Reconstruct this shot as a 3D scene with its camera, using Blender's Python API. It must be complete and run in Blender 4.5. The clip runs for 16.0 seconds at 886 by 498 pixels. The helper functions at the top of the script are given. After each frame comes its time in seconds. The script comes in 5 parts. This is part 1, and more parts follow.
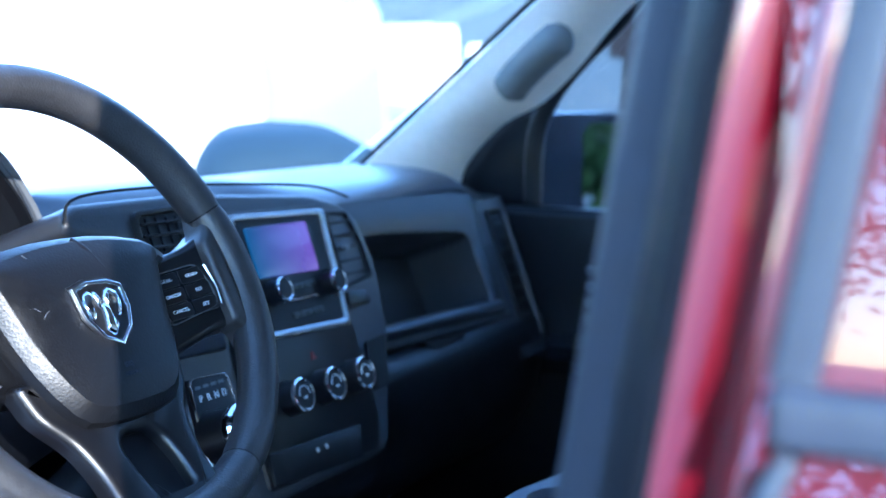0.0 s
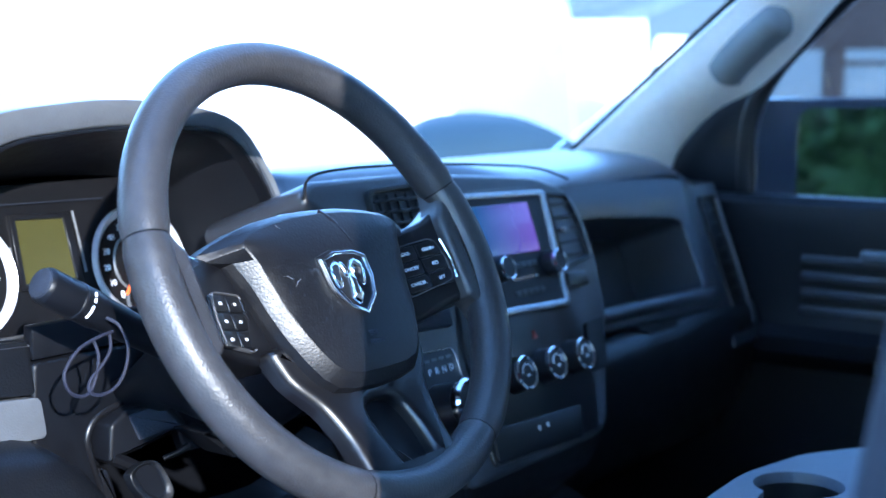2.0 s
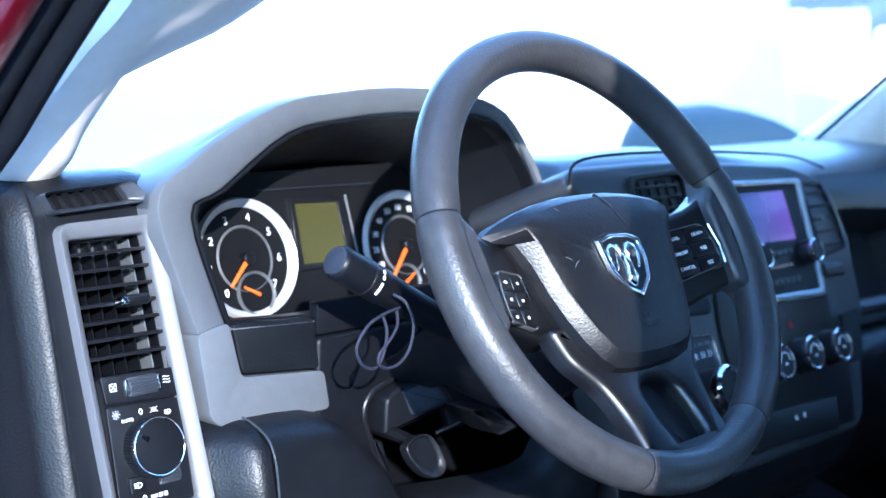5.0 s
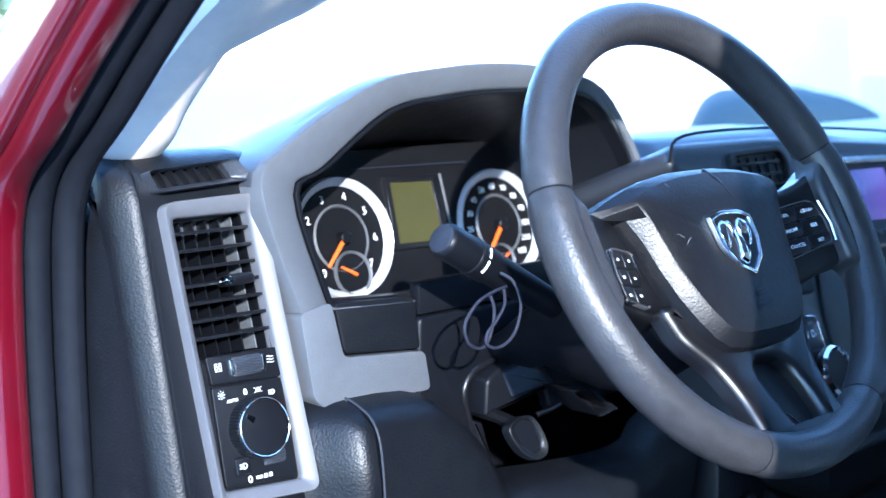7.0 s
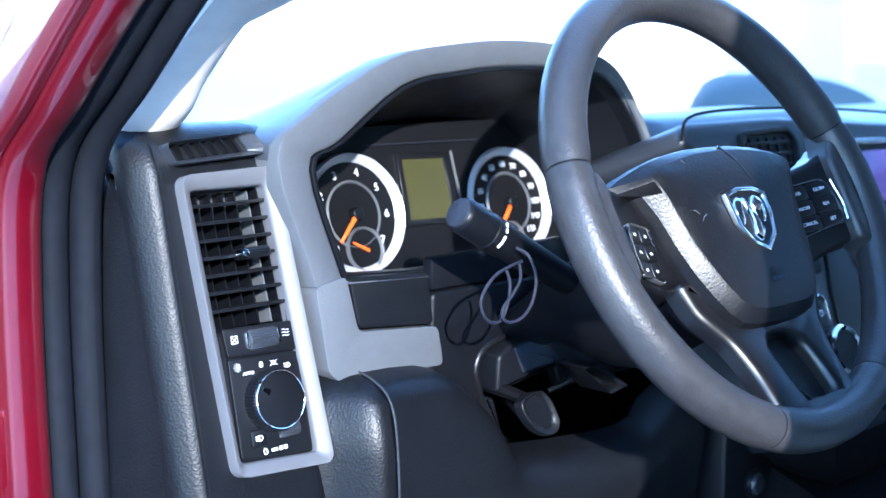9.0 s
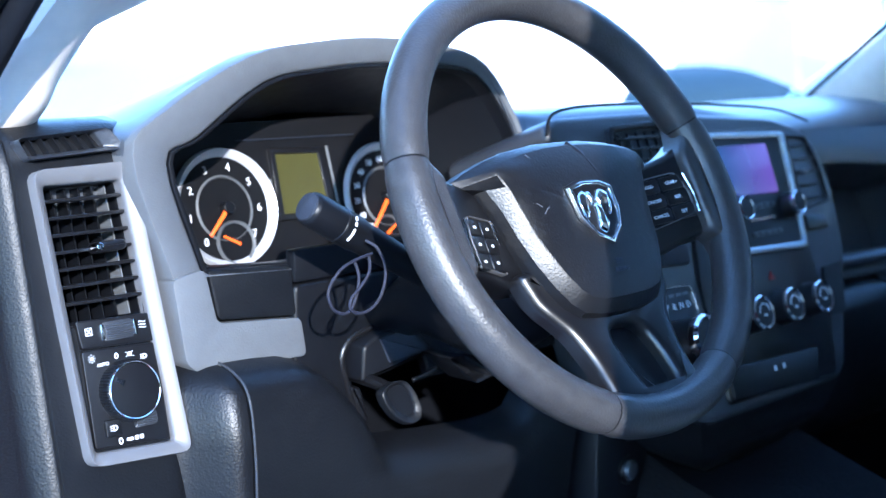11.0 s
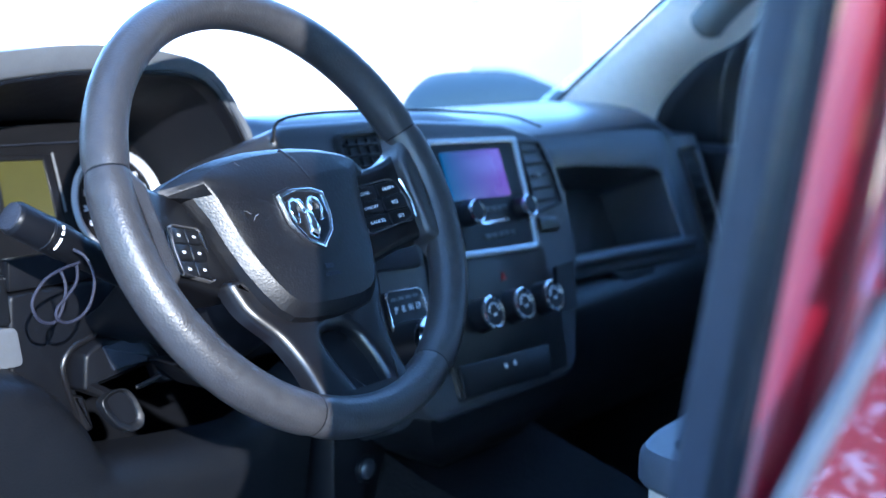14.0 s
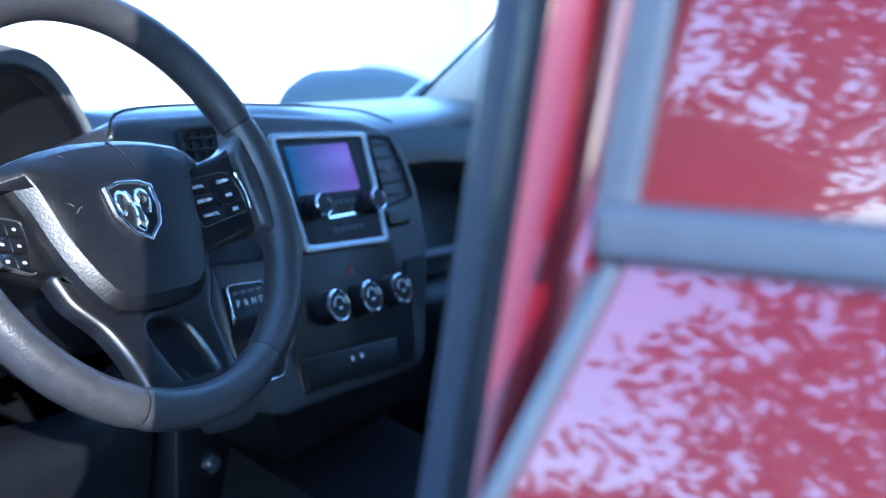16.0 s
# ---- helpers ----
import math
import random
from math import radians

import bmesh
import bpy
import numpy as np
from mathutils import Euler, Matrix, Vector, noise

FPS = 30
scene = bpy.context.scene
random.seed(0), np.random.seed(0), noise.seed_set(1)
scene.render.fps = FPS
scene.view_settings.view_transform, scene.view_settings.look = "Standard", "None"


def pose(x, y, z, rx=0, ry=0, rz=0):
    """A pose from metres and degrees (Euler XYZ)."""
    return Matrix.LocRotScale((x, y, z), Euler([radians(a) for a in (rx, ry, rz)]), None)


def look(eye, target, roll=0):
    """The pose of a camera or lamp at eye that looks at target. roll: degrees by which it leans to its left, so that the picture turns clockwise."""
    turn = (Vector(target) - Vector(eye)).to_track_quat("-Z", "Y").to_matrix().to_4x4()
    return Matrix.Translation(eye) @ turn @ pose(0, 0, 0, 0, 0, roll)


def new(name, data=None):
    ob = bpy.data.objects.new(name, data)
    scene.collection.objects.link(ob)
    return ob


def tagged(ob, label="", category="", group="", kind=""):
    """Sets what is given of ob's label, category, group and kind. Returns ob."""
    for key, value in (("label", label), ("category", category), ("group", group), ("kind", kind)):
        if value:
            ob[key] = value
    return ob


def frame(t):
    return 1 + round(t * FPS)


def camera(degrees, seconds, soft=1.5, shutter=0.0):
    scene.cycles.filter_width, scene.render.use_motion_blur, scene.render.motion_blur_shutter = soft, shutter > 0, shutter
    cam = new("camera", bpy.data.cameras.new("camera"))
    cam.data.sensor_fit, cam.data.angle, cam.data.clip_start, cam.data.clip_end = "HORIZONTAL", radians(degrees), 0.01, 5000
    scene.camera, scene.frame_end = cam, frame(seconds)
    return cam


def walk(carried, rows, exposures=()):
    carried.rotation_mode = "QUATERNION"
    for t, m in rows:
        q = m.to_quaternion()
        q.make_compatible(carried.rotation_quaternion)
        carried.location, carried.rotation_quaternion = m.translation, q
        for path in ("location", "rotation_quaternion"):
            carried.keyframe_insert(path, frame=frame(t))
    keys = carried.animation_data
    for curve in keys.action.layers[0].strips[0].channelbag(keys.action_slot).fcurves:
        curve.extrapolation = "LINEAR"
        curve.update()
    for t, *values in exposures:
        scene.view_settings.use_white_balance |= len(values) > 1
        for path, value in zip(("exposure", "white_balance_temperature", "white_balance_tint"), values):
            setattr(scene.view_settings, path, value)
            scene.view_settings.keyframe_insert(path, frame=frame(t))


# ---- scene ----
cam = camera(36.77, 16.0)
ROWS = [
    (0.0, -1.1460, -0.6882, 1.4095, -62.28, -6.98, -0.35),
    (0.5, -1.1556, -0.6809, 1.4057, -60.12, -7.13, -0.52),
    (1.0, -1.1626, -0.6727, 1.4001, -58.19, -7.18, -0.35),
    (1.5, -1.1697, -0.6641, 1.3962, -56.30, -7.21, -0.25),
    (2.0, -1.1783, -0.6583, 1.3942, -54.40, -7.20, -0.07),
    (2.5, -1.1861, -0.6542, 1.3920, -52.67, -7.20, -0.13),
    (3.0, -1.1950, -0.6521, 1.3891, -51.03, -7.18, 0.05),
    (3.5, -1.2050, -0.6481, 1.3837, -49.55, -7.18, 0.18),
    (4.0, -1.2129, -0.6418, 1.3822, -48.03, -7.20, 0.35),
    (4.5, -1.2230, -0.6365, 1.3846, -46.87, -7.31, 0.34),
    (5.0, -1.2330, -0.6313, 1.3874, -45.65, -7.38, 0.35),
    (7.5, -1.2562, -0.5749, 1.3749, -43.07, -8.16, 0.90),
    (8.0, -1.2722, -0.5608, 1.3710, -43.32, -8.49, 0.56),
    (10.5, -1.2302, -0.6463, 1.3742, -43.93, -8.79, 0.50),
    (11.0, -1.2210, -0.6599, 1.3745, -45.24, -8.88, 0.38),
    (11.5, -1.2155, -0.6728, 1.3758, -46.84, -8.91, 0.23),
    (12.0, -1.2079, -0.6857, 1.3768, -48.30, -8.96, 0.20),
    (12.5, -1.2010, -0.6972, 1.3786, -49.79, -8.99, 0.16),
    (13.0, -1.1944, -0.7083, 1.3791, -51.16, -8.86, 0.17),
    (13.5, -1.1911, -0.7198, 1.3810, -52.40, -8.84, 0.03),
    (14.0, -1.1879, -0.7304, 1.3816, -53.55, -8.87, -0.12),
    (14.5, -1.1847, -0.7408, 1.3825, -54.61, -9.01, -0.39),
    (15.0, -1.1790, -0.7541, 1.3834, -55.69, -9.04, -0.51),
    (15.5, -1.1723, -0.7673, 1.3805, -56.99, -9.02, -0.41),
    (16.0, -1.1676, -0.7815, 1.3786, -58.04, -8.92, -0.59),
]
walk(cam, [(t, pose(x, y, z, 90 + pitch, roll, yaw)) for t, x, y, z, yaw, pitch, roll in ROWS], [(0.0, 2.64, 5300, 9), (16.0, 2.64, 5300, 9)])
# the lens is focused on the steering wheel
cam.data.dof.use_dof, cam.data.dof.focus_distance, cam.data.dof.aperture_fstop = True, 1.02, 6.0

# ---- world and sun ----
SUN_AZ, SUN_EL = 214.0, 18.0          # degrees clockwise from the truck's nose, and above the horizon
world = bpy.data.worlds.new("sky")
scene.world = world
world.use_nodes = True
wn = world.node_tree.nodes
sky = wn.new("ShaderNodeTexSky")
sky.sky_type, sky.sun_disc = "NISHITA", False
sky.air_density, sky.dust_density, sky.ozone_density = 1.0, 0.05, 3.5
sky.sun_elevation, sky.sun_rotation = radians(SUN_EL), radians(SUN_AZ)
world.node_tree.links.new(sky.outputs[0], wn["Background"].inputs[0])
wn["Background"].inputs[1].default_value = 0.30
sun = new("sun", bpy.data.lights.new("sun", "SUN"))
sun.data.energy, sun.data.angle, sun.data.color = 2.3, radians(0.6), (1.0, 0.90, 0.78)
sun_dir = Vector((math.sin(radians(SUN_AZ)) * math.cos(radians(SUN_EL)), math.cos(radians(SUN_AZ)) * math.cos(radians(SUN_EL)), math.sin(radians(SUN_EL))))
sun.matrix_world = look(sun_dir * 50, (0, 0, 0))


# ---- materials ----
def mat(name, col, rough=0.5, metal=0.0, grain=0.0, scale=500.0, vary=0.15, coat=0.0, spec=0.5, blotch=6.0, stretch=(1, 1, 1)):
    m = bpy.data.materials.new(name)
    m.use_nodes = True
    nt = m.node_tree
    nd, lk = nt.nodes, nt.links
    b = nd["Principled BSDF"]
    b.inputs["Metallic"].default_value, b.inputs["Coat Weight"].default_value = metal, coat
    b.inputs["Specular IOR Level"].default_value = spec
    b.inputs["Coat Roughness"].default_value = 0.03
    tc = nd.new("ShaderNodeTexCoord")
    mp = nd.new("ShaderNodeMapping")
    mp.inputs["Scale"].default_value = stretch
    lk.new(tc.outputs["Object"], mp.inputs[0])
    n1, n2 = nd.new("ShaderNodeTexNoise"), nd.new("ShaderNodeTexNoise")
    n1.inputs["Scale"].default_value, n1.inputs["Detail"].default_value = blotch, 6
    n2.inputs["Scale"].default_value, n2.inputs["Detail"].default_value = blotch * 14, 4
    for n in (n1, n2):
        lk.new(mp.outputs[0], n.inputs[0])
    mx = nd.new("ShaderNodeMath")
    mx.operation = "ADD"
    lk.new(n1.outputs[0], mx.inputs[0])
    lk.new(n2.outputs[0], mx.inputs[1])
    r = nd.new("ShaderNodeMapRange")
    r.inputs[1].default_value, r.inputs[2].default_value = 0.6, 1.4
    r.inputs[3].default_value, r.inputs[4].default_value = 1 - vary, 1 + vary
    lk.new(mx.outputs[0], r.inputs[0])
    vm = nd.new("ShaderNodeVectorMath")
    vm.operation = "SCALE"
    vm.inputs[0].default_value = col
    lk.new(r.outputs[0], vm.inputs["Scale"])
    lk.new(vm.outputs[0], b.inputs["Base Color"])
    r2 = nd.new("ShaderNodeMapRange")
    r2.inputs[1].default_value, r2.inputs[2].default_value = 0.6, 1.4
    r2.inputs[3].default_value, r2.inputs[4].default_value = max(0.0, rough * (1 - 0.8 * vary)), min(1.0, rough * (1 + 0.8 * vary))
    lk.new(mx.outputs[0], r2.inputs[0])
    lk.new(r2.outputs[0], b.inputs["Roughness"])
    if grain:
        v = nd.new("ShaderNodeTexVoronoi")
        v.feature = "SMOOTH_F1"
        v.inputs["Scale"].default_value = scale
        nn = nd.new("ShaderNodeTexNoise")
        nn.inputs["Scale"].default_value = scale * 0.6
        lk.new(mp.outputs[0], nn.inputs[0])
        ad = nd.new("ShaderNodeMath")
        ad.operation = "MULTIPLY_ADD"
        ad.inputs[1].default_value = 0.6
        lk.new(mp.outputs[0], v.inputs[0])
        lk.new(nn.outputs[0], ad.inputs[0])
        lk.new(v.outputs["Distance"], ad.inputs[2])
        bp = nd.new("ShaderNodeBump")
        bp.inputs["Strength"].default_value, bp.inputs["Distance"].default_value = min(1.0, grain), 0.30 / scale
        lk.new(ad.outputs[0], bp.inputs["Height"])
        lk.new(bp.outputs[0], b.inputs["Normal"])
    return m


def glass(name, col=(1, 1, 1), rough=0.0):
    m = bpy.data.materials.new(name)
    m.use_nodes = True
    b = m.node_tree.nodes["Principled BSDF"]
    b.inputs["Base Color"].default_value = (*col, 1)
    b.inputs["Transmission Weight"].default_value, b.inputs["Roughness"].default_value, b.inputs["IOR"].default_value = 1.0, rough, 1.45
    return m


M_LEATHER = mat("black leather", (0.0050, 0.0052, 0.0066), 0.41, grain=0.26, scale=560, vary=0.25, blotch=14, spec=0.42)
M_RIM = mat("worn wheel leather", (0.031, 0.0303, 0.0325), 0.40, grain=0.42, scale=640, vary=0.3, blotch=9)
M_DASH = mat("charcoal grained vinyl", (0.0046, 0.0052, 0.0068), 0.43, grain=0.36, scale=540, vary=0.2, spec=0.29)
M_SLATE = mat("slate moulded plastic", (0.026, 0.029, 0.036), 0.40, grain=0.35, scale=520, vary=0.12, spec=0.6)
M_MOULD = mat("weathered grey window moulding", (0.04, 0.046, 0.06), 0.35, grain=0.15, scale=500, vary=0.15)
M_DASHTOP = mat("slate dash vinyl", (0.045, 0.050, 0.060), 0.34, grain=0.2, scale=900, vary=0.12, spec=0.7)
M_BLACK = mat("black plastic", (0.0044, 0.0049, 0.0066), 0.40, grain=0.12, scale=1200, vary=0.12, spec=0.22)
M_SATIN = mat("satin black plastic", (0.0050, 0.0051, 0.0064), 0.33, vary=0.08)
M_GREY = mat("grey silver dash plastic", (0.105, 0.110, 0.118), 0.45, metal=0.15, grain=0.35, scale=600, vary=0.1)
M_SILVER = mat("satin silver paint", (0.125, 0.124, 0.13), 0.52, metal=0.2, grain=0.08, scale=1200, vary=0.08)
M_BRIGHT = mat("bright satin silver", (0.34, 0.35, 0.37), 0.24, metal=0.8, vary=0.08)
M_CHROME = mat("chrome", (0.85, 0.86, 0.88), 0.06, metal=1.0, vary=0.1)
M_BEIGE = mat("pale grey beige trim", (0.84, 0.77, 0.68), 0.55, grain=0.2, scale=900, vary=0.06)
M_RED = mat("dark red metallic paint", (0.125, 0.0010, 0.0085), 0.30, metal=0.35, vary=0.10, coat=1.0, blotch=3)
M_RED.node_tree.nodes["Principled BSDF"].inputs["Coat IOR"].default_value = 1.8
M_RUBBER = mat("black rubber seal", (0.009, 0.010, 0.013), 0.55, grain=0.1, scale=800, vary=0.25, spec=0.06)
M_TRIM = mat("grained grey pillar trim", (0.022, 0.026, 0.037), 0.55, grain=0.7, scale=700, vary=0.2, spec=0.16)
M_HANDLE = mat("grey green grab plastic", (0.13, 0.135, 0.13), 0.55, grain=0.2, scale=700, vary=0.08)
M_WHITE = mat("white print", (0.75, 0.76, 0.78), 0.5, vary=0.05)
# black of the gauge faces; elsewhere it puts shade into recesses
M_FACE_SHADE = mat("gauge face and recess shade black", (0.005, 0.005, 0.006), 0.45, vary=0.2, spec=0.2)
M_RING = mat("white gauge ring", (0.50, 0.51, 0.54), 0.35, metal=0.3, vary=0.05)
M_ORANGE = mat("orange needle", (0.95, 0.13, 0.01), 0.4, vary=0.05)
M_LCD = mat("olive lcd", (0.046, 0.043, 0.012), 0.25, vary=0.05)
M_SCREEN = mat("glossy dark screen, reflection painted in", (0.012, 0.018, 0.035), 0.22, vary=0.1, spec=0.35)
# a blue-to-violet emission ramp paints the outside's reflection on the screen
nt = M_SCREEN.node_tree
tc, sp, cr = nt.nodes.new("ShaderNodeTexCoord"), nt.nodes.new("ShaderNodeSeparateXYZ"), nt.nodes.new("ShaderNodeValToRGB")
nt.links.new(tc.outputs["Generated"], sp.inputs[0])
nt.links.new(sp.outputs[0], cr.inputs[0])
cr.color_ramp.elements[0].color, cr.color_ramp.elements[1].color = (0.012, 0.09, 0.22, 1), (0.17, 0.08, 0.42, 1)
nt.links.new(cr.outputs[0], nt.nodes["Principled BSDF"].inputs["Emission Color"])
nt.nodes["Principled BSDF"].inputs["Emission Strength"].default_value = 0.17
M_SEAT = mat("grey console vinyl", (0.075, 0.086, 0.108), 0.45, grain=0.35, scale=500, vary=0.12)
M_CARPET = mat("black carpet", (0.006, 0.006, 0.007), 0.95, grain=0.8, scale=300, vary=0.4, spec=0.05)
M_CORD = mat("navy cord", (0.007, 0.008, 0.020), 0.7, grain=0.6, scale=900)
M_MIRROR = mat("mirror", (0.9, 0.9, 0.9), 0.01, metal=1.0, vary=0.0)
M_GLASS = glass("clear glass")
M_GLASS.node_tree.nodes["Principled BSDF"].inputs["IOR"].default_value = 1.2
M_TINT = glass("tinted glass", (0.50, 0.55, 0.60))
M_TINT.node_tree.nodes["Principled BSDF"].inputs["IOR"].default_value = 1.15
M_HEADLINER = mat("grey headliner cloth", (0.30, 0.29, 0.28), 0.9, grain=0.3, scale=400)


# ---- builders ----
BASE = {}


def thing(name, base, label, category, group="", kind=""):
    ob = new(name)
    ob.location = base
    ob.empty_display_size = 0.05
    BASE[ob] = Vector(base)
    return tagged(ob, label, category, group, kind)


def finish(name, bm, material, angle=38):
    bmesh.ops.recalc_face_normals(bm, faces=bm.faces[:])
    me = bpy.data.meshes.new(name)
    bm.to_mesh(me)
    bm.free()
    me.materials.append(material)
    me.polygons.foreach_set("use_smooth", [True] * len(me.polygons))
    me.set_sharp_from_angle(angle=radians(angle))
    return me


def part(name, bm, material, parent, label="", angle=38):
    base = BASE[parent]
    bmesh.ops.translate(bm, verts=bm.verts[:], vec=-base)
    ob = new(name, finish(name, bm, material, angle))
    ob.parent = parent
    BASE[ob] = base
    return tagged(ob, label)


def single(name, bm, material, label, category, group="", kind="", base=None, angle=38):
    base = Vector(base) if base is not None else sum((v.co for v in bm.verts), Vector()) / len(bm.verts)
    bmesh.ops.translate(bm, verts=bm.verts[:], vec=-base)
    ob = new(name, finish(name, bm, material, angle))
    ob.location = base
    BASE[ob] = base
    return tagged(ob, label, category, group, kind)


def axes(o, u, v, n):
    m = Matrix.Identity(4)
    for k, a in enumerate((u, v, n, o)):
        for r in range(3):
            m[r][k] = a[r]
    return m


def face_frame(o, slope):
    """A frame on a face that leans forward by slope: u across, v up the face, n towards the cabin."""
    k = 1 / math.hypot(1, slope)
    return axes(o, (1, 0, 0), (0, slope * k, k), (0, -k, slope * k))


def put(bm, m):
    bmesh.ops.transform(bm, matrix=m, verts=bm.verts[:])
    return bm


def merge(*bms):
    out = bmesh.new()
    for b in bms:
        me = bpy.data.meshes.new("tmp")
        b.to_mesh(me)
        b.free()
        out.from_mesh(me)
        bpy.data.meshes.remove(me)
    return out


def bevel_top(bm, h, amount, seg=2):
    if amount > 0:
        es = [e for e in bm.edges if all(abs(v.co.z - h) < 1e-6 for v in e.verts)]
        bmesh.ops.bevel(bm, geom=es, offset=amount, segments=seg, affect="EDGES", profile=0.5)
    return bm


def prism(pts, lo, hi, bev=0.0, seg=2):
    bm = bmesh.new()
    a = [bm.verts.new((x, y, lo)) for x, y in pts]
    b = [bm.verts.new((x, y, hi)) for x, y in pts]
    n = len(pts)
    bm.faces.new(a[::-1])
    bm.faces.new(b)
    for i in range(n):
        bm.faces.new((a[i], a[(i + 1) % n], b[(i + 1) % n], b[i]))
    bmesh.ops.recalc_face_normals(bm, faces=bm.faces[:])
    return bevel_top(bm, hi, bev, seg)


def ring(outer, inner, lo, hi, bev=0.0, inner_hi=None, seg=2):
    """A frame between two outlines of as many points."""
    bm = bmesh.new()
    n = len(outer)
    hi2 = hi if inner_hi is None else inner_hi
    q = [[bm.verts.new((x, y, h)) for x, y in p] for p, h in ((outer, lo), (outer, hi), (inner, hi2), (inner, lo))]
    for k in range(4):
        for i in range(n):
            bm.faces.new((q[k][i], q[k][(i + 1) % n], q[(k + 1) % 4][(i + 1) % n], q[(k + 1) % 4][i]))
    bmesh.ops.recalc_face_normals(bm, faces=bm.faces[:])
    if bev:
        es = [e for e in bm.edges if any(v in q[1] for v in e.verts) and any(v in q[1] for v in e.verts[1:]) or all(v in q[2] for v in e.verts)]
        es = [e for e in es if all(v in q[1] for v in e.verts) or all(v in q[2] for v in e.verts)]
        bmesh.ops.bevel(bm, geom=es, offset=bev, segments=seg, affect="EDGES", profile=0.5)
    return bm


def loft(rings, closed=True, cap0=True, cap1=True):
    bm = bmesh.new()
    vs = [[bm.verts.new(p) for p in r] for r in rings]
    n = len(rings[0])
    for k in range(len(vs) - 1):
        for i in range(n if closed else n - 1):
            bm.faces.new((vs[k][i], vs[k][(i + 1) % n], vs[k + 1][(i + 1) % n], vs[k + 1][i]))
    if cap0 and n > 2:
        bm.faces.new(vs[0][::-1])
    if cap1 and n > 2:
        bm.faces.new(vs[-1])
    return bm


def sheet(rows, thick=0.006, face=(0, -1, 0.2)):
    """A surface through rows of points, its front towards face, with thickness behind it."""
    bm = loft(rows, closed=False, cap0=False, cap1=False)
    bmesh.ops.recalc_face_normals(bm, faces=bm.faces[:])
    if sum((f.normal * f.calc_area() for f in bm.faces), Vector()).dot(Vector(face)) < 0:
        bmesh.ops.reverse_faces(bm, faces=bm.faces[:])
    bm.normal_update()
    front = bm.faces[:]
    edge = [e for e in bm.edges if e.is_boundary]
    back = {v: bm.verts.new(v.co - v.normal * thick) for v in bm.verts[:]}
    for f in front:
        bm.faces.new([back[v] for v in reversed(f.verts)])
    for e in edge:
        a, b = e.verts
        bm.faces.new((a, b, back[b], back[a]))
    return bm


def smooth_path(pts, n=8):
    """A Catmull-Rom curve through the points."""
    p = [Vector(a) for a in pts]
    p = [2 * p[0] - p[1]] + p + [2 * p[-1] - p[-2]]
    out = []
    for i in range(1, len(p) - 2):
        for k in range(n):
            t = k / n
            a, b, c, d = p[i - 1:i + 3]
            out.append(0.5 * (2 * b + (c - a) * t + (2 * a - 5 * b + 4 * c - d) * t * t + (3 * b - a - 3 * c + d) * t ** 3))
    return out + [p[-2]]


def tube(path, r, seg=12, cap=True):
    path = [Vector(p) for p in path]
    rs = r if isinstance(r, (list, tuple)) else [r] * len(path)
    rings, up = [], None
    for i, p in enumerate(path):
        d = (path[min(i + 1, len(path) - 1)] - path[max(i - 1, 0)]).normalized()
        if up is None:
            up = d.orthogonal().normalized()
        up = (up - d * up.dot(d)).normalized()
        s = d.cross(up)
        rings.append([p + rs[i] * (math.cos(a) * up + math.sin(a) * s) for a in (2 * math.pi * k / seg for k in range(seg))])
    return loft(rings, cap0=cap, cap1=cap)


def lathe(profile, seg=40):
    """Rings of (radius, height) round z."""
    return loft([[(max(r, 1e-5) * math.cos(2 * math.pi * k / seg), max(r, 1e-5) * math.sin(2 * math.pi * k / seg), h) for k in range(seg)] for r, h in profile])


def soft(pts, k, n=4):
    """The first k points of an outline drawn as a curve, the rest as they are."""
    return [(p.x, p.y) for p in smooth_path([(a, b, 0) for a, b in pts[:k]], n)] + pts[k:]


def rrect(w, h, r, n=4, cx=0.0, cy=0.0):
    out = []
    for sx, sy, a0 in ((1, 1, 0), (-1, 1, 90), (-1, -1, 180), (1, -1, 270)):
        for k in range(n + 1):
            a = radians(a0 + 90 * k / n)
            out.append((cx + sx * (w / 2 - r) + r * math.cos(a), cy + sy * (h / 2 - r) + r * math.sin(a)))
    return out


def rounded(pts, r, n=4):
    """The outline with each corner rounded off."""
    out, m = [], len(pts)
    for i in range(m):
        p, a, b = Vector(pts[i]), Vector(pts[i - 1]), Vector(pts[(i + 1) % m])
        d1, d2 = (a - p), (b - p)
        k = min(r, d1.length * 0.45, d2.length * 0.45)
        s, e = p + d1.normalized() * k, p + d2.normalized() * k
        for j in range(n + 1):
            t = j / n
            q = (1 - t) ** 2 * s + 2 * t * (1 - t) * p + t * t * e
            out.append((q.x, q.y))
    return out


def box(x0, x1, y0, y1, z0, z1, bev=0.0):
    bm = bmesh.new()
    bmesh.ops.create_cube(bm, size=1)
    for v in bm.verts:
        v.co = (x0 + (v.co.x + 0.5) * (x1 - x0), y0 + (v.co.y + 0.5) * (y1 - y0), z0 + (v.co.z + 0.5) * (z1 - z0))
    if bev:
        bmesh.ops.bevel(bm, geom=bm.edges[:], offset=bev, segments=2, affect="EDGES", profile=0.5)
    return bm


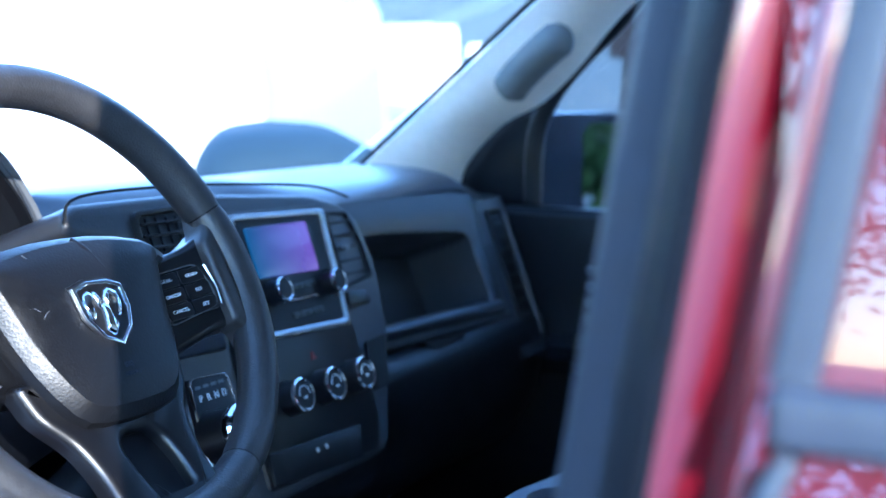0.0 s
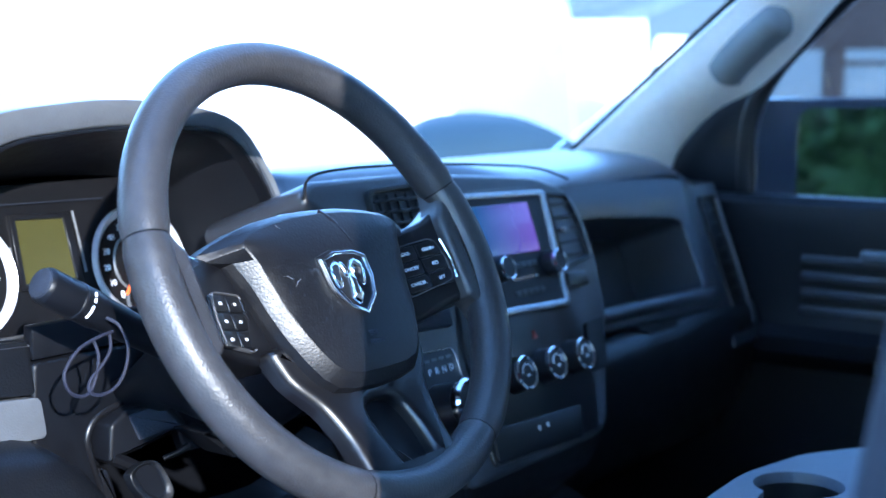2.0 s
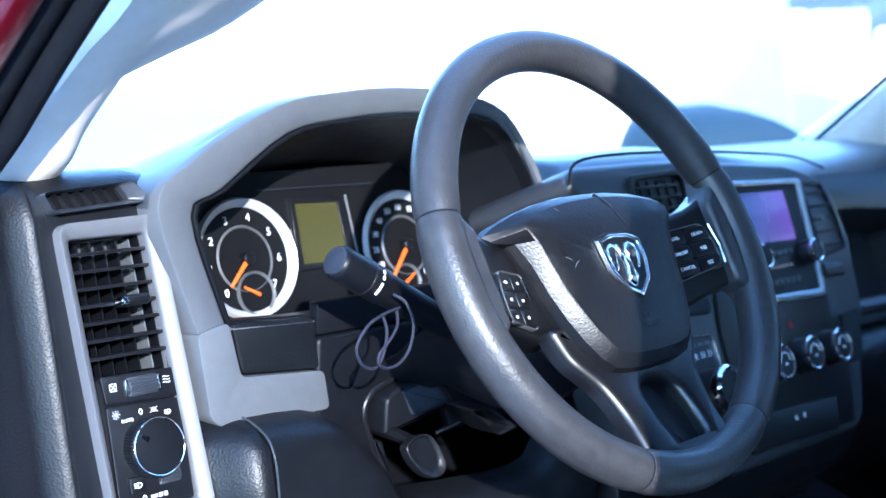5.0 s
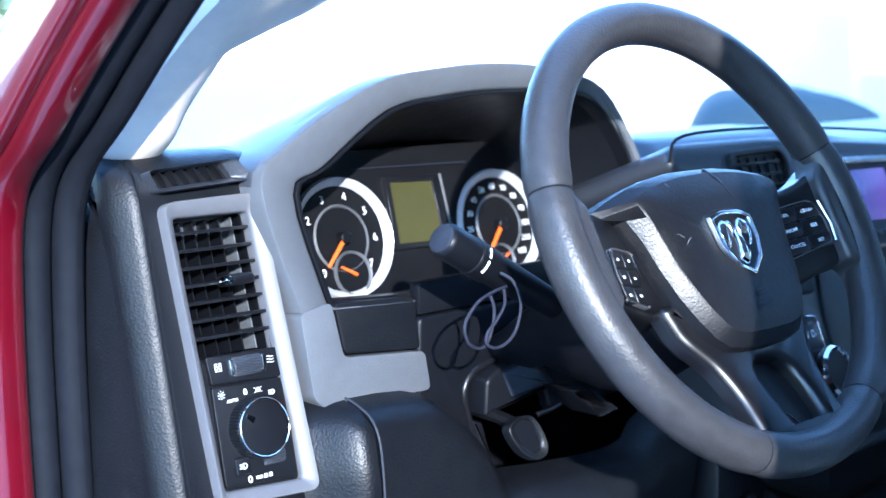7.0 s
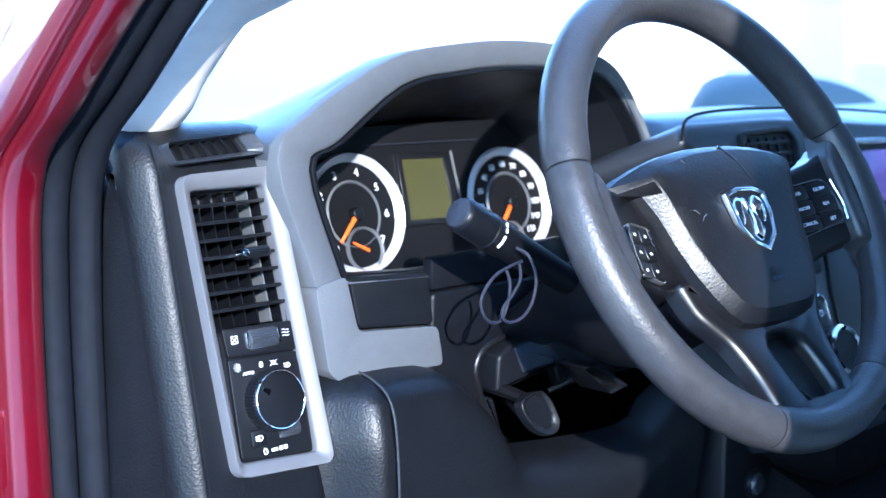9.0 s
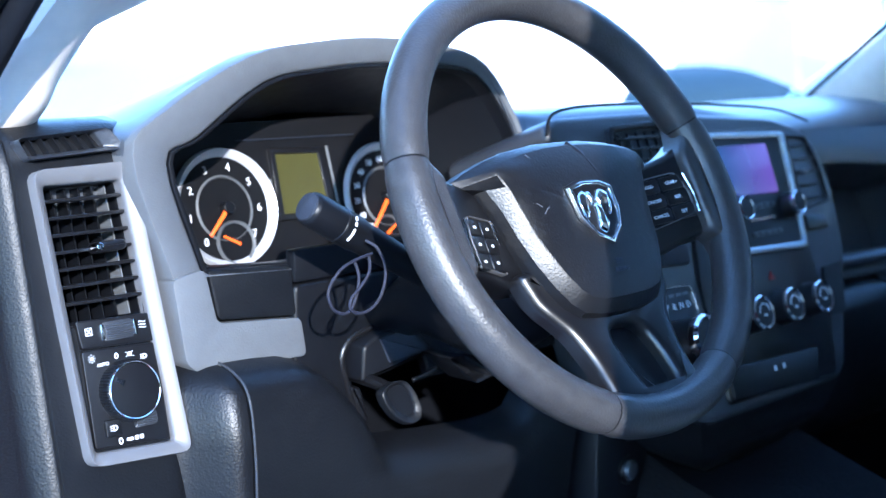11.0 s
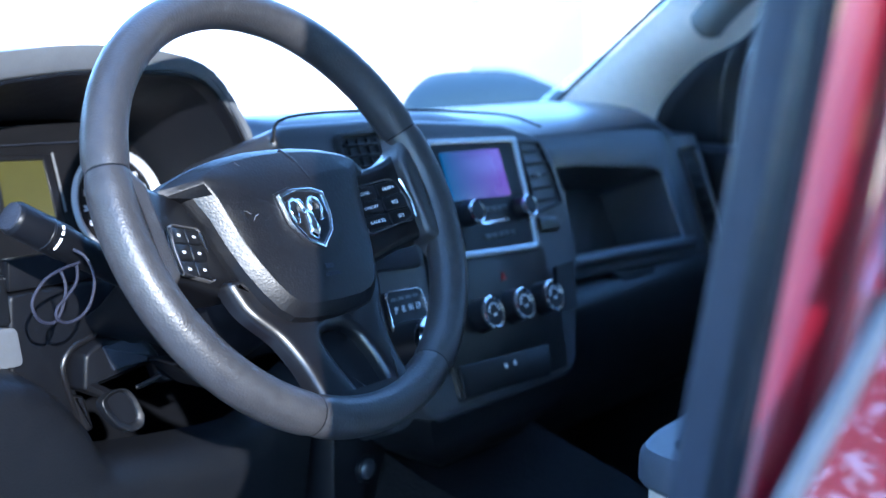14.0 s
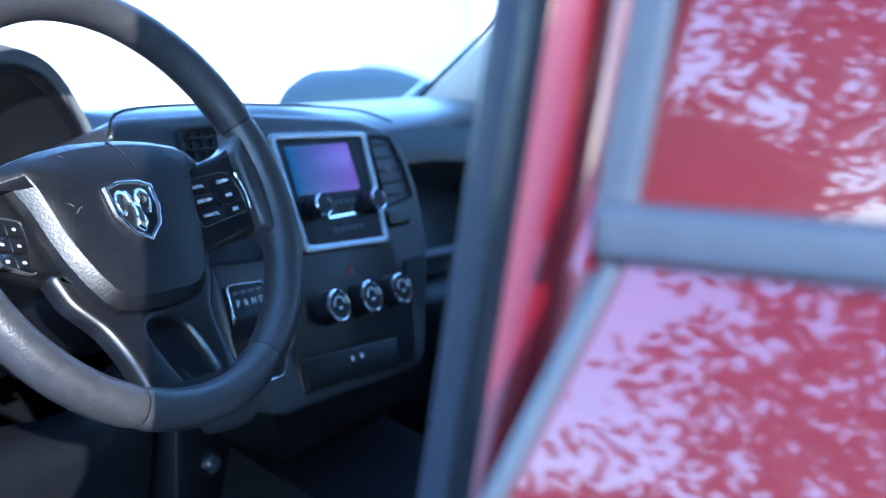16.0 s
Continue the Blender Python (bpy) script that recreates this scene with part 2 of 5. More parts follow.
def letters(text, size, m, parent, material=None, name="lettering", depth=0.0003):
    cu = bpy.data.curves.new("t", "FONT")
    cu.body, cu.size, cu.align_x, cu.align_y, cu.extrude = text, size, "CENTER", "CENTER", depth
    cu.resolution_u = 3
    tmp = bpy.data.objects.new("t", cu)
    me = bpy.data.meshes.new_from_object(tmp)
    bpy.data.objects.remove(tmp)
    bm = bmesh.new()
    bm.from_mesh(me)
    bpy.data.meshes.remove(me)
    put(bm, m)
    return part(name, bm, material or M_WHITE, parent)


# ---- the ground and the surroundings ----
M_LOT = mat("pale concrete lot", (0.41, 0.405, 0.39), 0.9, grain=0.5, scale=40, vary=0.2, blotch=0.6)
bm = bmesh.new()
bmesh.ops.create_grid(bm, x_segments=20, y_segments=20, size=600)
single("ground", bm, M_LOT, "pale sunlit concrete parking lot", "ground", kind="structure", base=(0, 0, 0))

# ---- the cab: roof, floor, walls ----
single("roof", box(-0.80, 0.80, -1.66, -0.12, 1.735, 1.79, 0.012), M_HEADLINER, "grey cloth headliner under the cab roof", "ceiling", kind="structure")
single("cab_floor", box(-0.80, 0.86, -1.62, 0.75, 0.60, 0.64), M_CARPET, "black carpeted cab floor", "floor", kind="structure")
single("firewall", box(-0.80, 0.86, 0.62, 0.66, 0.60, 1.18), M_CARPET, "black carpeted firewall under the dash", "wall", kind="structure")
single("cab_back_wall", box(-0.80, 0.86, -1.66, -1.62, 0.60, 1.76), M_BEIGE, "plain back wall of the cab", "wall", kind="structure")
# out of view; added to keep light from the rear out of the cab
single("wall_right_rear", box(0.80, 0.86, -1.62, -0.96, 0.60, 1.76), M_BEIGE, "plain unseen right rear cab wall, added to cut light from behind", "wall", kind="structure")
single("sill", box(-0.86, -0.72, -0.60, 0.34, 0.50, 0.66, 0.01), M_RED, "red painted door sill of the cab", "sill", kind="structure")


# ---- steering wheel ----
WC, WEL = Vector((-0.40, 0.0, 1.25)), radians(27.8)
MW = axes(WC, (1, 0, 0), (0, math.sin(WEL), math.cos(WEL)), (0, -math.cos(WEL), math.sin(WEL)))


def rim_piece(a0, a1, seg=20):
    n = max(6, int(abs(a1 - a0) / 3))
    rings = []
    for i in range(n + 1):
        a = radians(a0 + (a1 - a0) * i / n)
        k = min(i, n - i)
        r = 0.0167 * (0.93 if k == 0 else 1.0)
        if k == 0:
            a += radians(0.25 if i == 0 else -0.25)
        rings.append([((0.1778 + r * math.cos(b)) * math.cos(a), (0.1778 + r * math.cos(b)) * math.sin(a), 1.08 * r * math.sin(b))
                      for b in (2 * math.pi * j / seg for j in range(seg))])
    return put(loft(rings), MW)


wheel = thing("steering_wheel", WC - Vector((0, 0, 0.19)), "black leather-wrapped four-spoke steering wheel with worn rim", "steering wheel")
part("rim", rim_piece(18, 166), M_RIM, wheel, "smooth worn upper rim")
for a0, a1 in ((166, 248), (248, 299), (299, 378)):
    part("rim", rim_piece(a0, a1), M_RIM, wheel)
part("rim_core", put(loft([[((0.1778 + 0.0152 * math.cos(b)) * math.cos(a), (0.1778 + 0.0152 * math.cos(b)) * math.sin(a), 0.0164 * math.sin(b)) for b in (2 * math.pi * j / 16 for j in range(16))] for a in (2 * math.pi * i / 96 for i in range(97))], cap0=False, cap1=False), MW), M_BLACK, wheel, "dark core in the rim joints")
half = [(0.0, 0.054), (0.03, 0.0535), (0.06, 0.050), (0.088, 0.044), (0.110, 0.0375), (0.1215, 0.0325), (0.1205, 0.0265), (0.108, 0.0235), (0.097, 0.0205), (0.090, 0.002),
        (0.084, -0.022), (0.077, -0.046), (0.068, -0.066), (0.058, -0.082), (0.047, -0.091), (0.030, -0.0945), (0.0, -0.096)]
fold = [(0.0, 0.046), (0.03, 0.045), (0.055, 0.042), (0.074, 0.038), (0.086, 0.0335), (0.0890, 0.0300), (0.0885, 0.0265), (0.0870, 0.0225), (0.0840, 0.0165), (0.0785, -0.001),
        (0.073, -0.022), (0.067, -0.043), (0.059, -0.061), (0.051, -0.074), (0.042, -0.081), (0.028, -0.0845), (0.0, -0.0855)]
outline, crease = (h + [(-x, y) for x, y in h[-2:0:-1]] for h in (half, fold))
rings = []
for src, k, h in ((outline, 0.95, -0.050), (outline, 1.0, -0.016), (outline, 0.996, -0.0125), (outline, 0.975, -0.0060), (crease, 1.005, 0.0028), (crease, 0.985, 0.0038), (crease, 0.80, 0.0070), (crease, 0.45, 0.0085), (crease, 0.02, 0.0088)):
    rings.append([(u * k, -0.015 + (w + 0.015) * k, h + 0.085 * max(0.0, -w * k - 0.02) - 0.30 * max(0.0, abs(u) - 0.088)) for u, w in src])
pad = part("airbag_cover", put(loft(rings), MW), M_LEATHER, wheel, "scuffed black grained airbag cover", 21)
part("pad_ridge", put(tube(smooth_path([(0.004, 0.0475, -0.0018), (0.012, 0.036, 0.0020), (0.021, 0.017, 0.0036), (0.028, -0.002, 0.0036), (0.031, -0.018, 0.0036), (0.027, -0.034, 0.0042)], 5), 0.0047, 14), MW), M_LEATHER, pad, "moulded ridge beside the badge")
for u0, w0, u1, w1, h0 in ((-0.052, 0.040, -0.036, 0.022, 0.0045), (-0.066, 0.000, -0.058, -0.004, 0.0062), (-0.058, -0.010, -0.051, -0.005, 0.0068)):
    part("scratch", put(tube([(u0, w0, h0), ((u0 + u1) / 2, (w0 + w1) / 2 + 0.001, h0 + 0.0008), (u1, w1, h0 + 0.001)], 0.0004, 5), MW), M_GREY, pad, "pale scratch")
letters("SRS", 0.0062, MW @ pose(0.0, -0.057, 0.0118, -5, 0, 0), pad, M_TRIM)
letters("AIRBAG", 0.0050, MW @ pose(0.0, -0.064, 0.0123, -5, 0, 0), pad, M_TRIM)
shield = [(-0.026, 0.010), (-0.010, 0.014), (0.012, 0.013), (0.025, 0.008), (0.026, -0.010), (0.020, -0.026), (0.004, -0.039), (-0.012, -0.032), (-0.0235, -0.014)]
ML = MW @ pose(0.0, -0.003, 0.0082)
badge = part("badge", put(ring(shield, [(x * 0.86, (y + 0.01) * 0.87 - 0.01) for x, y in shield], 0.0, 0.004, 0.0008), ML), M_CHROME, wheel, "chrome shield badge")
part("badge_field", put(prism([(x * 0.86, (y + 0.01) * 0.87 - 0.01) for x, y in shield], 0.0, 0.0014), ML), M_BLACK, badge)
part("badge_border", put(ring([(x * 1.10, (y + 0.01) * 1.10 - 0.01) for x, y in shield], shield, -0.003, 0.0012, 0.0006), ML), M_SATIN, badge, "dark moulded border")


def blob(pts, h):
    """A small domed chrome form over an outline."""
    mid = Vector((sum(p[0] for p in pts), sum(p[1] for p in pts))) / len(pts)
    o = rounded(pts, 0.002, 3)
    return put(loft([[tuple(mid + (Vector(p) - mid) * k) + (g,) for p in o] for k, g in ((1.0, 0.001), (0.94, h * 0.55), (0.75, h * 0.85), (0.4, h), (0.05, h * 1.03))]), ML)


for s in (-1, 1):
    part("badge_curl", blob([(s * 0.006, 0.004), (s * 0.010, 0.008), (s * 0.017, 0.005), (s * 0.0195, -0.006), (s * 0.015, -0.016), (s * 0.011, -0.015), (s * 0.0145, -0.006), (s * 0.012, 0.001)], 0.0042), M_CHROME, badge)
    part("badge_brow", blob([(s * 0.0015, 0.000), (s * 0.006, 0.007), (s * 0.0085, 0.004), (s * 0.0065, -0.006), (s * 0.003, -0.009)], 0.005), M_CHROME, badge)
part("badge_centre", blob([(-0.003, -0.004), (0.003, -0.004), (0.0045, -0.016), (0.007, -0.024), (0.001, -0.031), (-0.006, -0.025), (-0.004, -0.016)], 0.006), M_CHROME, badge)

for s in (-1, 1):
    body = rounded([(s * 0.05, 0.026), (s * 0.10, 0.027), (s * 0.135, 0.031), (s * 0.156, 0.038), (s * 0.174, 0.050), (s * 0.178, 0.0), (s * 0.168, -0.045), (s * 0.14, -0.044), (s * 0.095, -0.054), (s * 0.05, -0.055)], 0.010)
    bm = prism(body, -0.040, -0.0100, 0.007, 4)
    for v in bm.verts:
        v.co.z += (0.287 if s > 0 else 0.42) * (max(abs(v.co.x), 0.085) - 0.12)
    sp = part("spoke", put(bm, MW), M_SATIN, wheel)
    plate = rounded([(s * 0.0915, 0.012), (s * 0.140, 0.013), (s * 0.1475, -0.008), (s * 0.1465, -0.026), (s * 0.097, -0.032), (s * 0.0925, -0.014)], 0.006)
    tilt = pose(s * 0.12, 0, -0.007, 0, -s * (16 if s > 0 else 24), 0) @ pose(-s * 0.12, 0, 0)
    MB = MW @ (pose(-0.0075, 0.0, 0.001) if s > 0 else pose(0.003, -0.014, 0)) @ tilt
    part("button_plate", put(prism(plate, -0.006, 0.0, 0.0015), MB), M_BLACK, sp)
    mid = Vector((sum(p[0] for p in plate), sum(p[1] for p in plate))) / len(plate)
    part("plate_outline", put(ring([tuple(mid + (Vector(p) - mid) * 1.02) for p in plate], plate, -0.003, 0.0012, 0.0004), MB), M_SILVER, sp, "thin bright plate outline")
    names = (("GEAR-", "GEAR+"), ("ON/OFF", "RES"), ("CANCEL", "SET")) if s > 0 else (("", ""), ("", ""), ("", ""))
    for r in range(3):
        for c in range(2):
            cx, cy = s * 0.120 + (c - 0.5) * 0.0255 + r * 0.0012 * s, 0.0045 - 0.0135 * r
            part("button", put(prism(rrect(0.0240, 0.0122, 0.002, 3, cx, cy), -0.001, 0.0010, 0.0006), MB), M_SATIN, sp)
            if names[r][c]:
                letters(names[r][c], 0.0042, MB @ pose(cx, cy, 0.0011), sp)
            else:
                part("button_symbol", put(prism(rrect(0.005, 0.0022, 0.0008, 2, cx, cy), 0.0008, 0.0013), MB), M_WHITE, sp)
    part("chrome_line", put(tube([(s * 0.148, 0.010, 0.001), (s * 0.1515, -0.010, 0.001), (s * 0.150, -0.026, 0.001)], 0.0009, 6), MB), M_CHROME, sp)
    part("spoke_edge", put(tube(smooth_path([(s * 0.148, 0.026, -0.004), (s * 0.158, 0.012, 0.000), (s * 0.1615, -0.010, 0.001), (s * 0.156, -0.036, -0.003)], 5), [0.002] + [0.0045] * 14 + [0.002], 10), MW), M_SATIN, sp, "raised satin edge beside the buttons")
    part("plate_side_line", put(tube([(s * 0.0915, 0.010, 0.0006), (s * 0.0925, -0.014, 0.0006), (s * 0.097, -0.030, 0.0006)], 0.0009, 6), MB), M_CHROME, sp)
for s in (-1, 1):
    root = rounded([(s * x, y) for x, y in ((0.146, 0.030), (0.154, 0.040), (0.159, 0.056), (0.1605, 0.076), (0.172, 0.070), (0.182, 0.0), (0.174, -0.066), (0.1600, -0.080), (0.1580, -0.062), (0.154, -0.050), (0.145, -0.043))], 0.004)
    part("spoke_root", put(prism(root, -0.016, 0.0085, 0.0065, 4), MW), M_RIM, wheel, "leather root where the spoke meets the rim", 60)
lo_out = rounded([(-0.090, -0.046), (-0.079, -0.078), (-0.061, -0.102), (-0.054, -0.128), (-0.053, -0.165), (0.053, -0.165), (0.054, -0.128), (0.061, -0.102), (0.081, -0.078), (0.090, -0.046)], 0.010)
lo_in = rounded([(-0.010, -0.103), (-0.019, -0.108), (-0.0205, -0.116), (-0.018, -0.135), (-0.011, -0.161), (0.018, -0.162), (0.0275, -0.156), (0.0265, -0.135), (0.021, -0.113), (0.012, -0.104)], 0.006)


def rise(bm):
    for v in bm.verts:
        v.co.z += 0.20 * max(0.0, -v.co.y - 0.07)
    return put(bm, MW)


lower = part("lower_spoke", rise(ring(lo_out, lo_in, -0.028, -0.011, 0.0085, seg=4)), M_SATIN, wheel, "satin black lower spoke with an open pocket")
part("pocket_floor", rise(prism([(0.004 + (x - 0.004) * 1.04, -0.133 + (y + 0.133) * 1.04) for x, y in lo_in], -0.033, -0.024)), M_BLACK, lower)
part("pocket_lip", rise(tube([(-0.014, -0.128, -0.029), (-0.004, -0.140, -0.028), (0.006, -0.157, -0.026)], 0.0035, 8)), M_SATIN, lower)
part("hub_backing", put(lathe([(0.045, -0.075), (0.046, -0.05), (0.046, -0.036), (0.03, -0.034)], 32), MW), M_BLACK, wheel)

# ---- steering column ----
column = thing("steering_column", WC + Vector((0, 0.2, -0.2)), "black plastic steering column shroud with a stalk", "steering column")
rings = []
for s, hw, up, dn in ((0.052, 0.064, 0.016, 0.070), (0.075, 0.072, 0.016, 0.086), (0.13, 0.072, 0.014, 0.092), (0.17, 0.062, 0.010, 0.075), (0.22, 0.045, 0.005, 0.035), (0.34, 0.040, 0.0, 0.02)):
    rr = []
    for k in range(28):
        a = 2 * math.pi * k / 28
        c, sn = math.cos(a), math.sin(a)
        x = hw * math.copysign(abs(c) ** (0.6 if sn > 0 else 1.35), c)
        y = (up if sn > 0 else dn) * math.copysign(abs(sn) ** (0.7 if sn > 0 else 1.35), sn)
        rr.append((x, y, -s))
    rings.append(rr)
part("shroud", put(loft(rings), MW), M_BLACK, column)
tip, root = Vector((-0.588, 0.112, 1.252)), Vector((-0.475, 0.105, 1.188))
ax = (root - tip).normalized()
stalk = part("stalk", tube([tip, tip + ax * 0.002, tip + ax * 0.004, tip + ax * 0.05, tip + ax * 0.055, root], [0.0118, 0.0133, 0.0138, 0.0143, 0.0132, 0.0115], 24), M_BLACK, column, "black multifunction stalk")
part("stalk_cap", tube([tip - ax * 0.0022, tip - ax * 0.0015, tip + ax * 0.0005], [0.0092, 0.0112, 0.0118], 24), M_TRIM, stalk, "grey end button")
part("stalk_ring", tube([tip + ax * 0.030, tip + ax * 0.031, tip + ax * 0.032, tip + ax * 0.033], [0.0139, 0.0146, 0.0146, 0.0139], 24), M_SATIN, stalk)

side_v = Vector((-1.2, -0.65, 1.38)) - tip
side_v = (side_v - ax * side_v.dot(ax)).normalized()
cross_v = ax.cross(side_v)
for a0, a1 in ((-55, -42), (-35, -22), (-12, 30)):
    part("stalk_mark", tube([tip + ax * 0.0385 + 0.0143 * (side_v * math.cos(radians(a)) + cross_v * math.sin(radians(a))) for a in np.linspace(a0, a1, 6)], 0.0011, 6), M_WHITE, stalk)

# ---- dashboard ----
dash = thing("dashboard", (0.0, 0.40, 0.80), "charcoal grained truck dashboard with open glove shelf", "dashboard")


def ss(a, b, x):
    t = max(0.0, min(1.0, (x - a) / (b - a)))
    return t * t * (3 - 2 * t)


rows = []
for i in range(49):
    x = -0.765 + 1.565 * i / 48
    s = ss(0.14, 0.27, x)
    drop = 0.05 * ss(0.64, 0.80, x)
    pa = [(0.95, 1.19), (0.70, 1.258), (0.50, 1.288), (0.38, 1.297), (0.31, 1.297), (0.285, 1.290), (0.275, 1.27), (0.275, 1.24), (0.275, 1.22)]
    if -0.665 < x < -0.155:
        pa = [(0.95, 1.19), (0.80, 1.235), (0.70, 1.258), (0.62, 1.272), (0.56, 1.28), (0.52, 1.284), (0.49, 1.287), (0.46, 1.288), (0.44, 1.285)]
    pb = [(0.95, 1.18), (0.70, 1.247), (0.50, 1.278), (0.38, 1.287), (0.31, 1.285), (0.265, 1.279), (0.238, 1.268), (0.229, 1.257), (0.232, 1.250)]
    rows.append([(x, (1 - s) * a[0] + s * b[0], (1 - s) * a[1] + s * b[1] - drop * max(0.0, min(1.0, (0.40 - b[0]) / 0.15))) for a, b in zip(pa, pb)])
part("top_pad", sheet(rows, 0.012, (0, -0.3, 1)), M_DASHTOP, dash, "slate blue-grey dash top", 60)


def bulge(x):
    return 0.1 * ss(0.775, 0.84, x)


rows = []
for x in np.linspace(0.21, 0.84, 30):
    q = bulge(x)
    rows.append([(x, y + q, z) for y, z in ((0.168, 1.064), (0.152, 1.060), (0.140, 1.050), (0.134, 1.035), (0.134, 1.0), (0.15, 0.93), (0.20, 0.85), (0.32, 0.78))])
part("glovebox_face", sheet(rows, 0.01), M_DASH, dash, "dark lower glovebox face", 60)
rows = []
for x in np.linspace(0.676, 0.84, 12):
    q = bulge(x)
    rows.append([(x, 0.128 + 0.38 * (z - 1.0) + q, z) for z in (1.235, 1.20, 1.16, 1.12, 1.06, 1.0)])
part("fascia_end", sheet(rows, 0.02), M_SLATE, dash, "", 60)
FO, FS = Vector((0.44, 0.128 + 0.38 * 0.16, 1.16)), 0.38
MP = face_frame(FO, FS)


def pp(*pts):
    return [(x - FO.x, (z - FO.z) * math.hypot(1, FS)) for x, z in pts]


so = rounded(pp((0.20, 1.260), (0.40, 1.2600), (0.63, 1.252), (0.682, 1.246), (0.680, 1.060), (0.20, 1.075)), 0.012)
si = rounded(pp((0.225, 1.214), (0.40, 1.212), (0.605, 1.194), (0.630, 1.186), (0.636, 1.091), (0.225, 1.104)), 0.012)
part("shelf_fascia", put(ring(so, si, -0.02, 0.0, 0.003), MP), M_SLATE, dash, "slate fascia round the open shelf")
back = [(x * 0.96, y * 0.94) for x, y in si]
part("shelf_recess", put(loft([[(x, y, h) for x, y in q] for q, h in ((si, -0.004), (back, -0.11))], cap0=False), MP), M_SLATE, dash, "open shelf recess")
part("shelf_lip", put(tube(smooth_path([(*pp((0.215, 1.094))[0], 0.0), (*pp((0.45, 1.088))[0], 0.002), (*pp((0.655, 1.079))[0], 0.0)], 6), 0.0105, 12), MP), M_SLATE, dash, "rounded shelf lip")
# the notch is not hollow: a black plate paints its shade
part("glovebox_notch", put(prism(rounded(pp((0.395, 1.068), (0.515, 1.062), (0.505, 1.050), (0.47, 1.046), (0.43, 1.050)), 0.005), -0.01, 0.004), MP), M_FACE_SHADE, dash, "finger notch of the glovebox, a black plate for its shade")

PV = face_frame(Vector((0.728, 0.128 + 0.38 * 0.117, 1.117)), 0.38)
pvent = thing("side_vent_panel", (0.728, 0.17, 1.02), "narrow black passenger side vent with silver edge", "vent panel")
po_, pi2 = rrect(0.055, 0.215, 0.010), rrect(0.040, 0.200, 0.006)
part("bezel", put(ring(po_, pi2, -0.004, 0.006, 0.0015, inner_hi=0.001), PV), M_BLACK, pvent)
# flat black plate paints the shade of the duct behind the slats
part("vent_well", put(prism(pi2, -0.002, 0.0005), PV), M_FACE_SHADE, pvent)
part("edge_line", put(tube([(0.026, 0.10, 0.006), (0.026, -0.10, 0.006)], 0.0018, 8), PV), M_SILVER, pvent)
for k in range(8):
    part("slat", put(prism(rrect(0.039, 0.003, 0.001, 2, 0, 0.085 - 0.021 * k), 0.0, 0.003, 0.0008), PV), M_BLACK, pvent)

# cluster hood and surround
F2O, F2S = Vector((-0.40, 0.212, 1.115)), 0.1
M2 = face_frame(F2O, F2S)


def p2(pts):
    return [(x - F2O.x, (z - F2O.z) * math.hypot(1, F2S)) for x, z in pts]


inner = [(-0.606, 1.192), (-0.629, 1.280), (-0.598, 1.2995), (-0.526, 1.3415), (-0.46, 1.352), (-0.40, 1.3555), (-0.33, 1.3535), (-0.268, 1.343), (-0.225, 1.292), (-0.208, 1.24), (-0.194, 1.19), (-0.28, 1.187), (-0.40, 1.185), (-0.52, 1.186)]
outer = [(-0.640, 1.19), (-0.666, 1.288), (-0.632, 1.322), (-0.543, 1.364), (-0.47, 1.375), (-0.40, 1.378), (-0.325, 1.372), (-0.261, 1.352), (-0.219, 1.294), (-0.203, 1.24), (-0.189, 1.187), (-0.28, 1.1845), (-0.40, 1.1825), (-0.52, 1.1835)]
inner, outer = soft(inner, 11), soft(outer, 11)
part("cluster_surround", put(ring(p2(outer), p2(inner), -0.03, 0.004, 0.003, inner_hi=-0.006), M2), M_GREY, dash, "grey plastic cluster surround")
gask = [(-0.40 + (x + 0.40) * 0.982, 1.27 + (z - 1.27) * 0.955) for x, z in inner]
part("cluster_gasket", put(ring(p2(inner), p2(gask), -0.03, -0.004, 0.001), M2), M_BLACK, dash)
top = outer[4:37]
rows = []
for dy, out, z1, s in ((0.001, -0.002, 1.29, 0.0), (0.012, 0.0, 1.29, 0.02), (0.06, 0.0, 1.29, 0.14), (0.13, 0.0, 1.29, 0.42), (0.21, 0.0, 1.288, 0.85), (0.29, 0.01, 1.280, 1.0)):
    rows.append([(-0.42 + (x + 0.42) * (1 + out * 2), 0.212 + 0.1 * (z - 1.115) + dy, (1 - s) * (z + out * 0.25) + s * z1) for x, z in top])
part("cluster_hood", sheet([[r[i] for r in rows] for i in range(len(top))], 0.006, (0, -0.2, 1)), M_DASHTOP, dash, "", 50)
back = [(-0.41 + (x + 0.41) * 0.86, 1.225 + (z - 1.255) * 0.80) for x, z in inner]
ringf = [[(x, 0.212 + 0.1 * (z - 1.115) + 0.008, z) for x, z in inner], [(x, 0.345 + 0.25 * (z - 1.24), z) for x, z in back]]
part("cluster_well", loft(ringf, cap0=False, cap1=False), M_DASH, dash, "dark gauge hood lining", 50)
part("surround_foot", put(prism(rounded(p2([(-0.641, 1.19), (-0.610, 1.195), (-0.602, 1.150), (-0.517, 1.142), (-0.514, 1.109), (-0.624, 1.113), (-0.635, 1.122)]), 0.006), -0.03, 0.0042, 0.0010, 2), M2), M_GREY, dash, "grey plastic foot of the surround")
part("cluster_sill", put(prism(rounded(p2([(-0.606, 1.194), (-0.521, 1.188), (-0.518, 1.144), (-0.600, 1.152)]), 0.006), -0.03, 0.002, 0.003), M2), M_DASH, dash, "dark grey filler panel")
part("core", merge(box(-0.78, 0.80, 0.44, 0.46, 0.66, 1.25), box(-0.19, 0.24, 0.16, 0.44, 1.19, 1.21)), M_BLACK, dash)
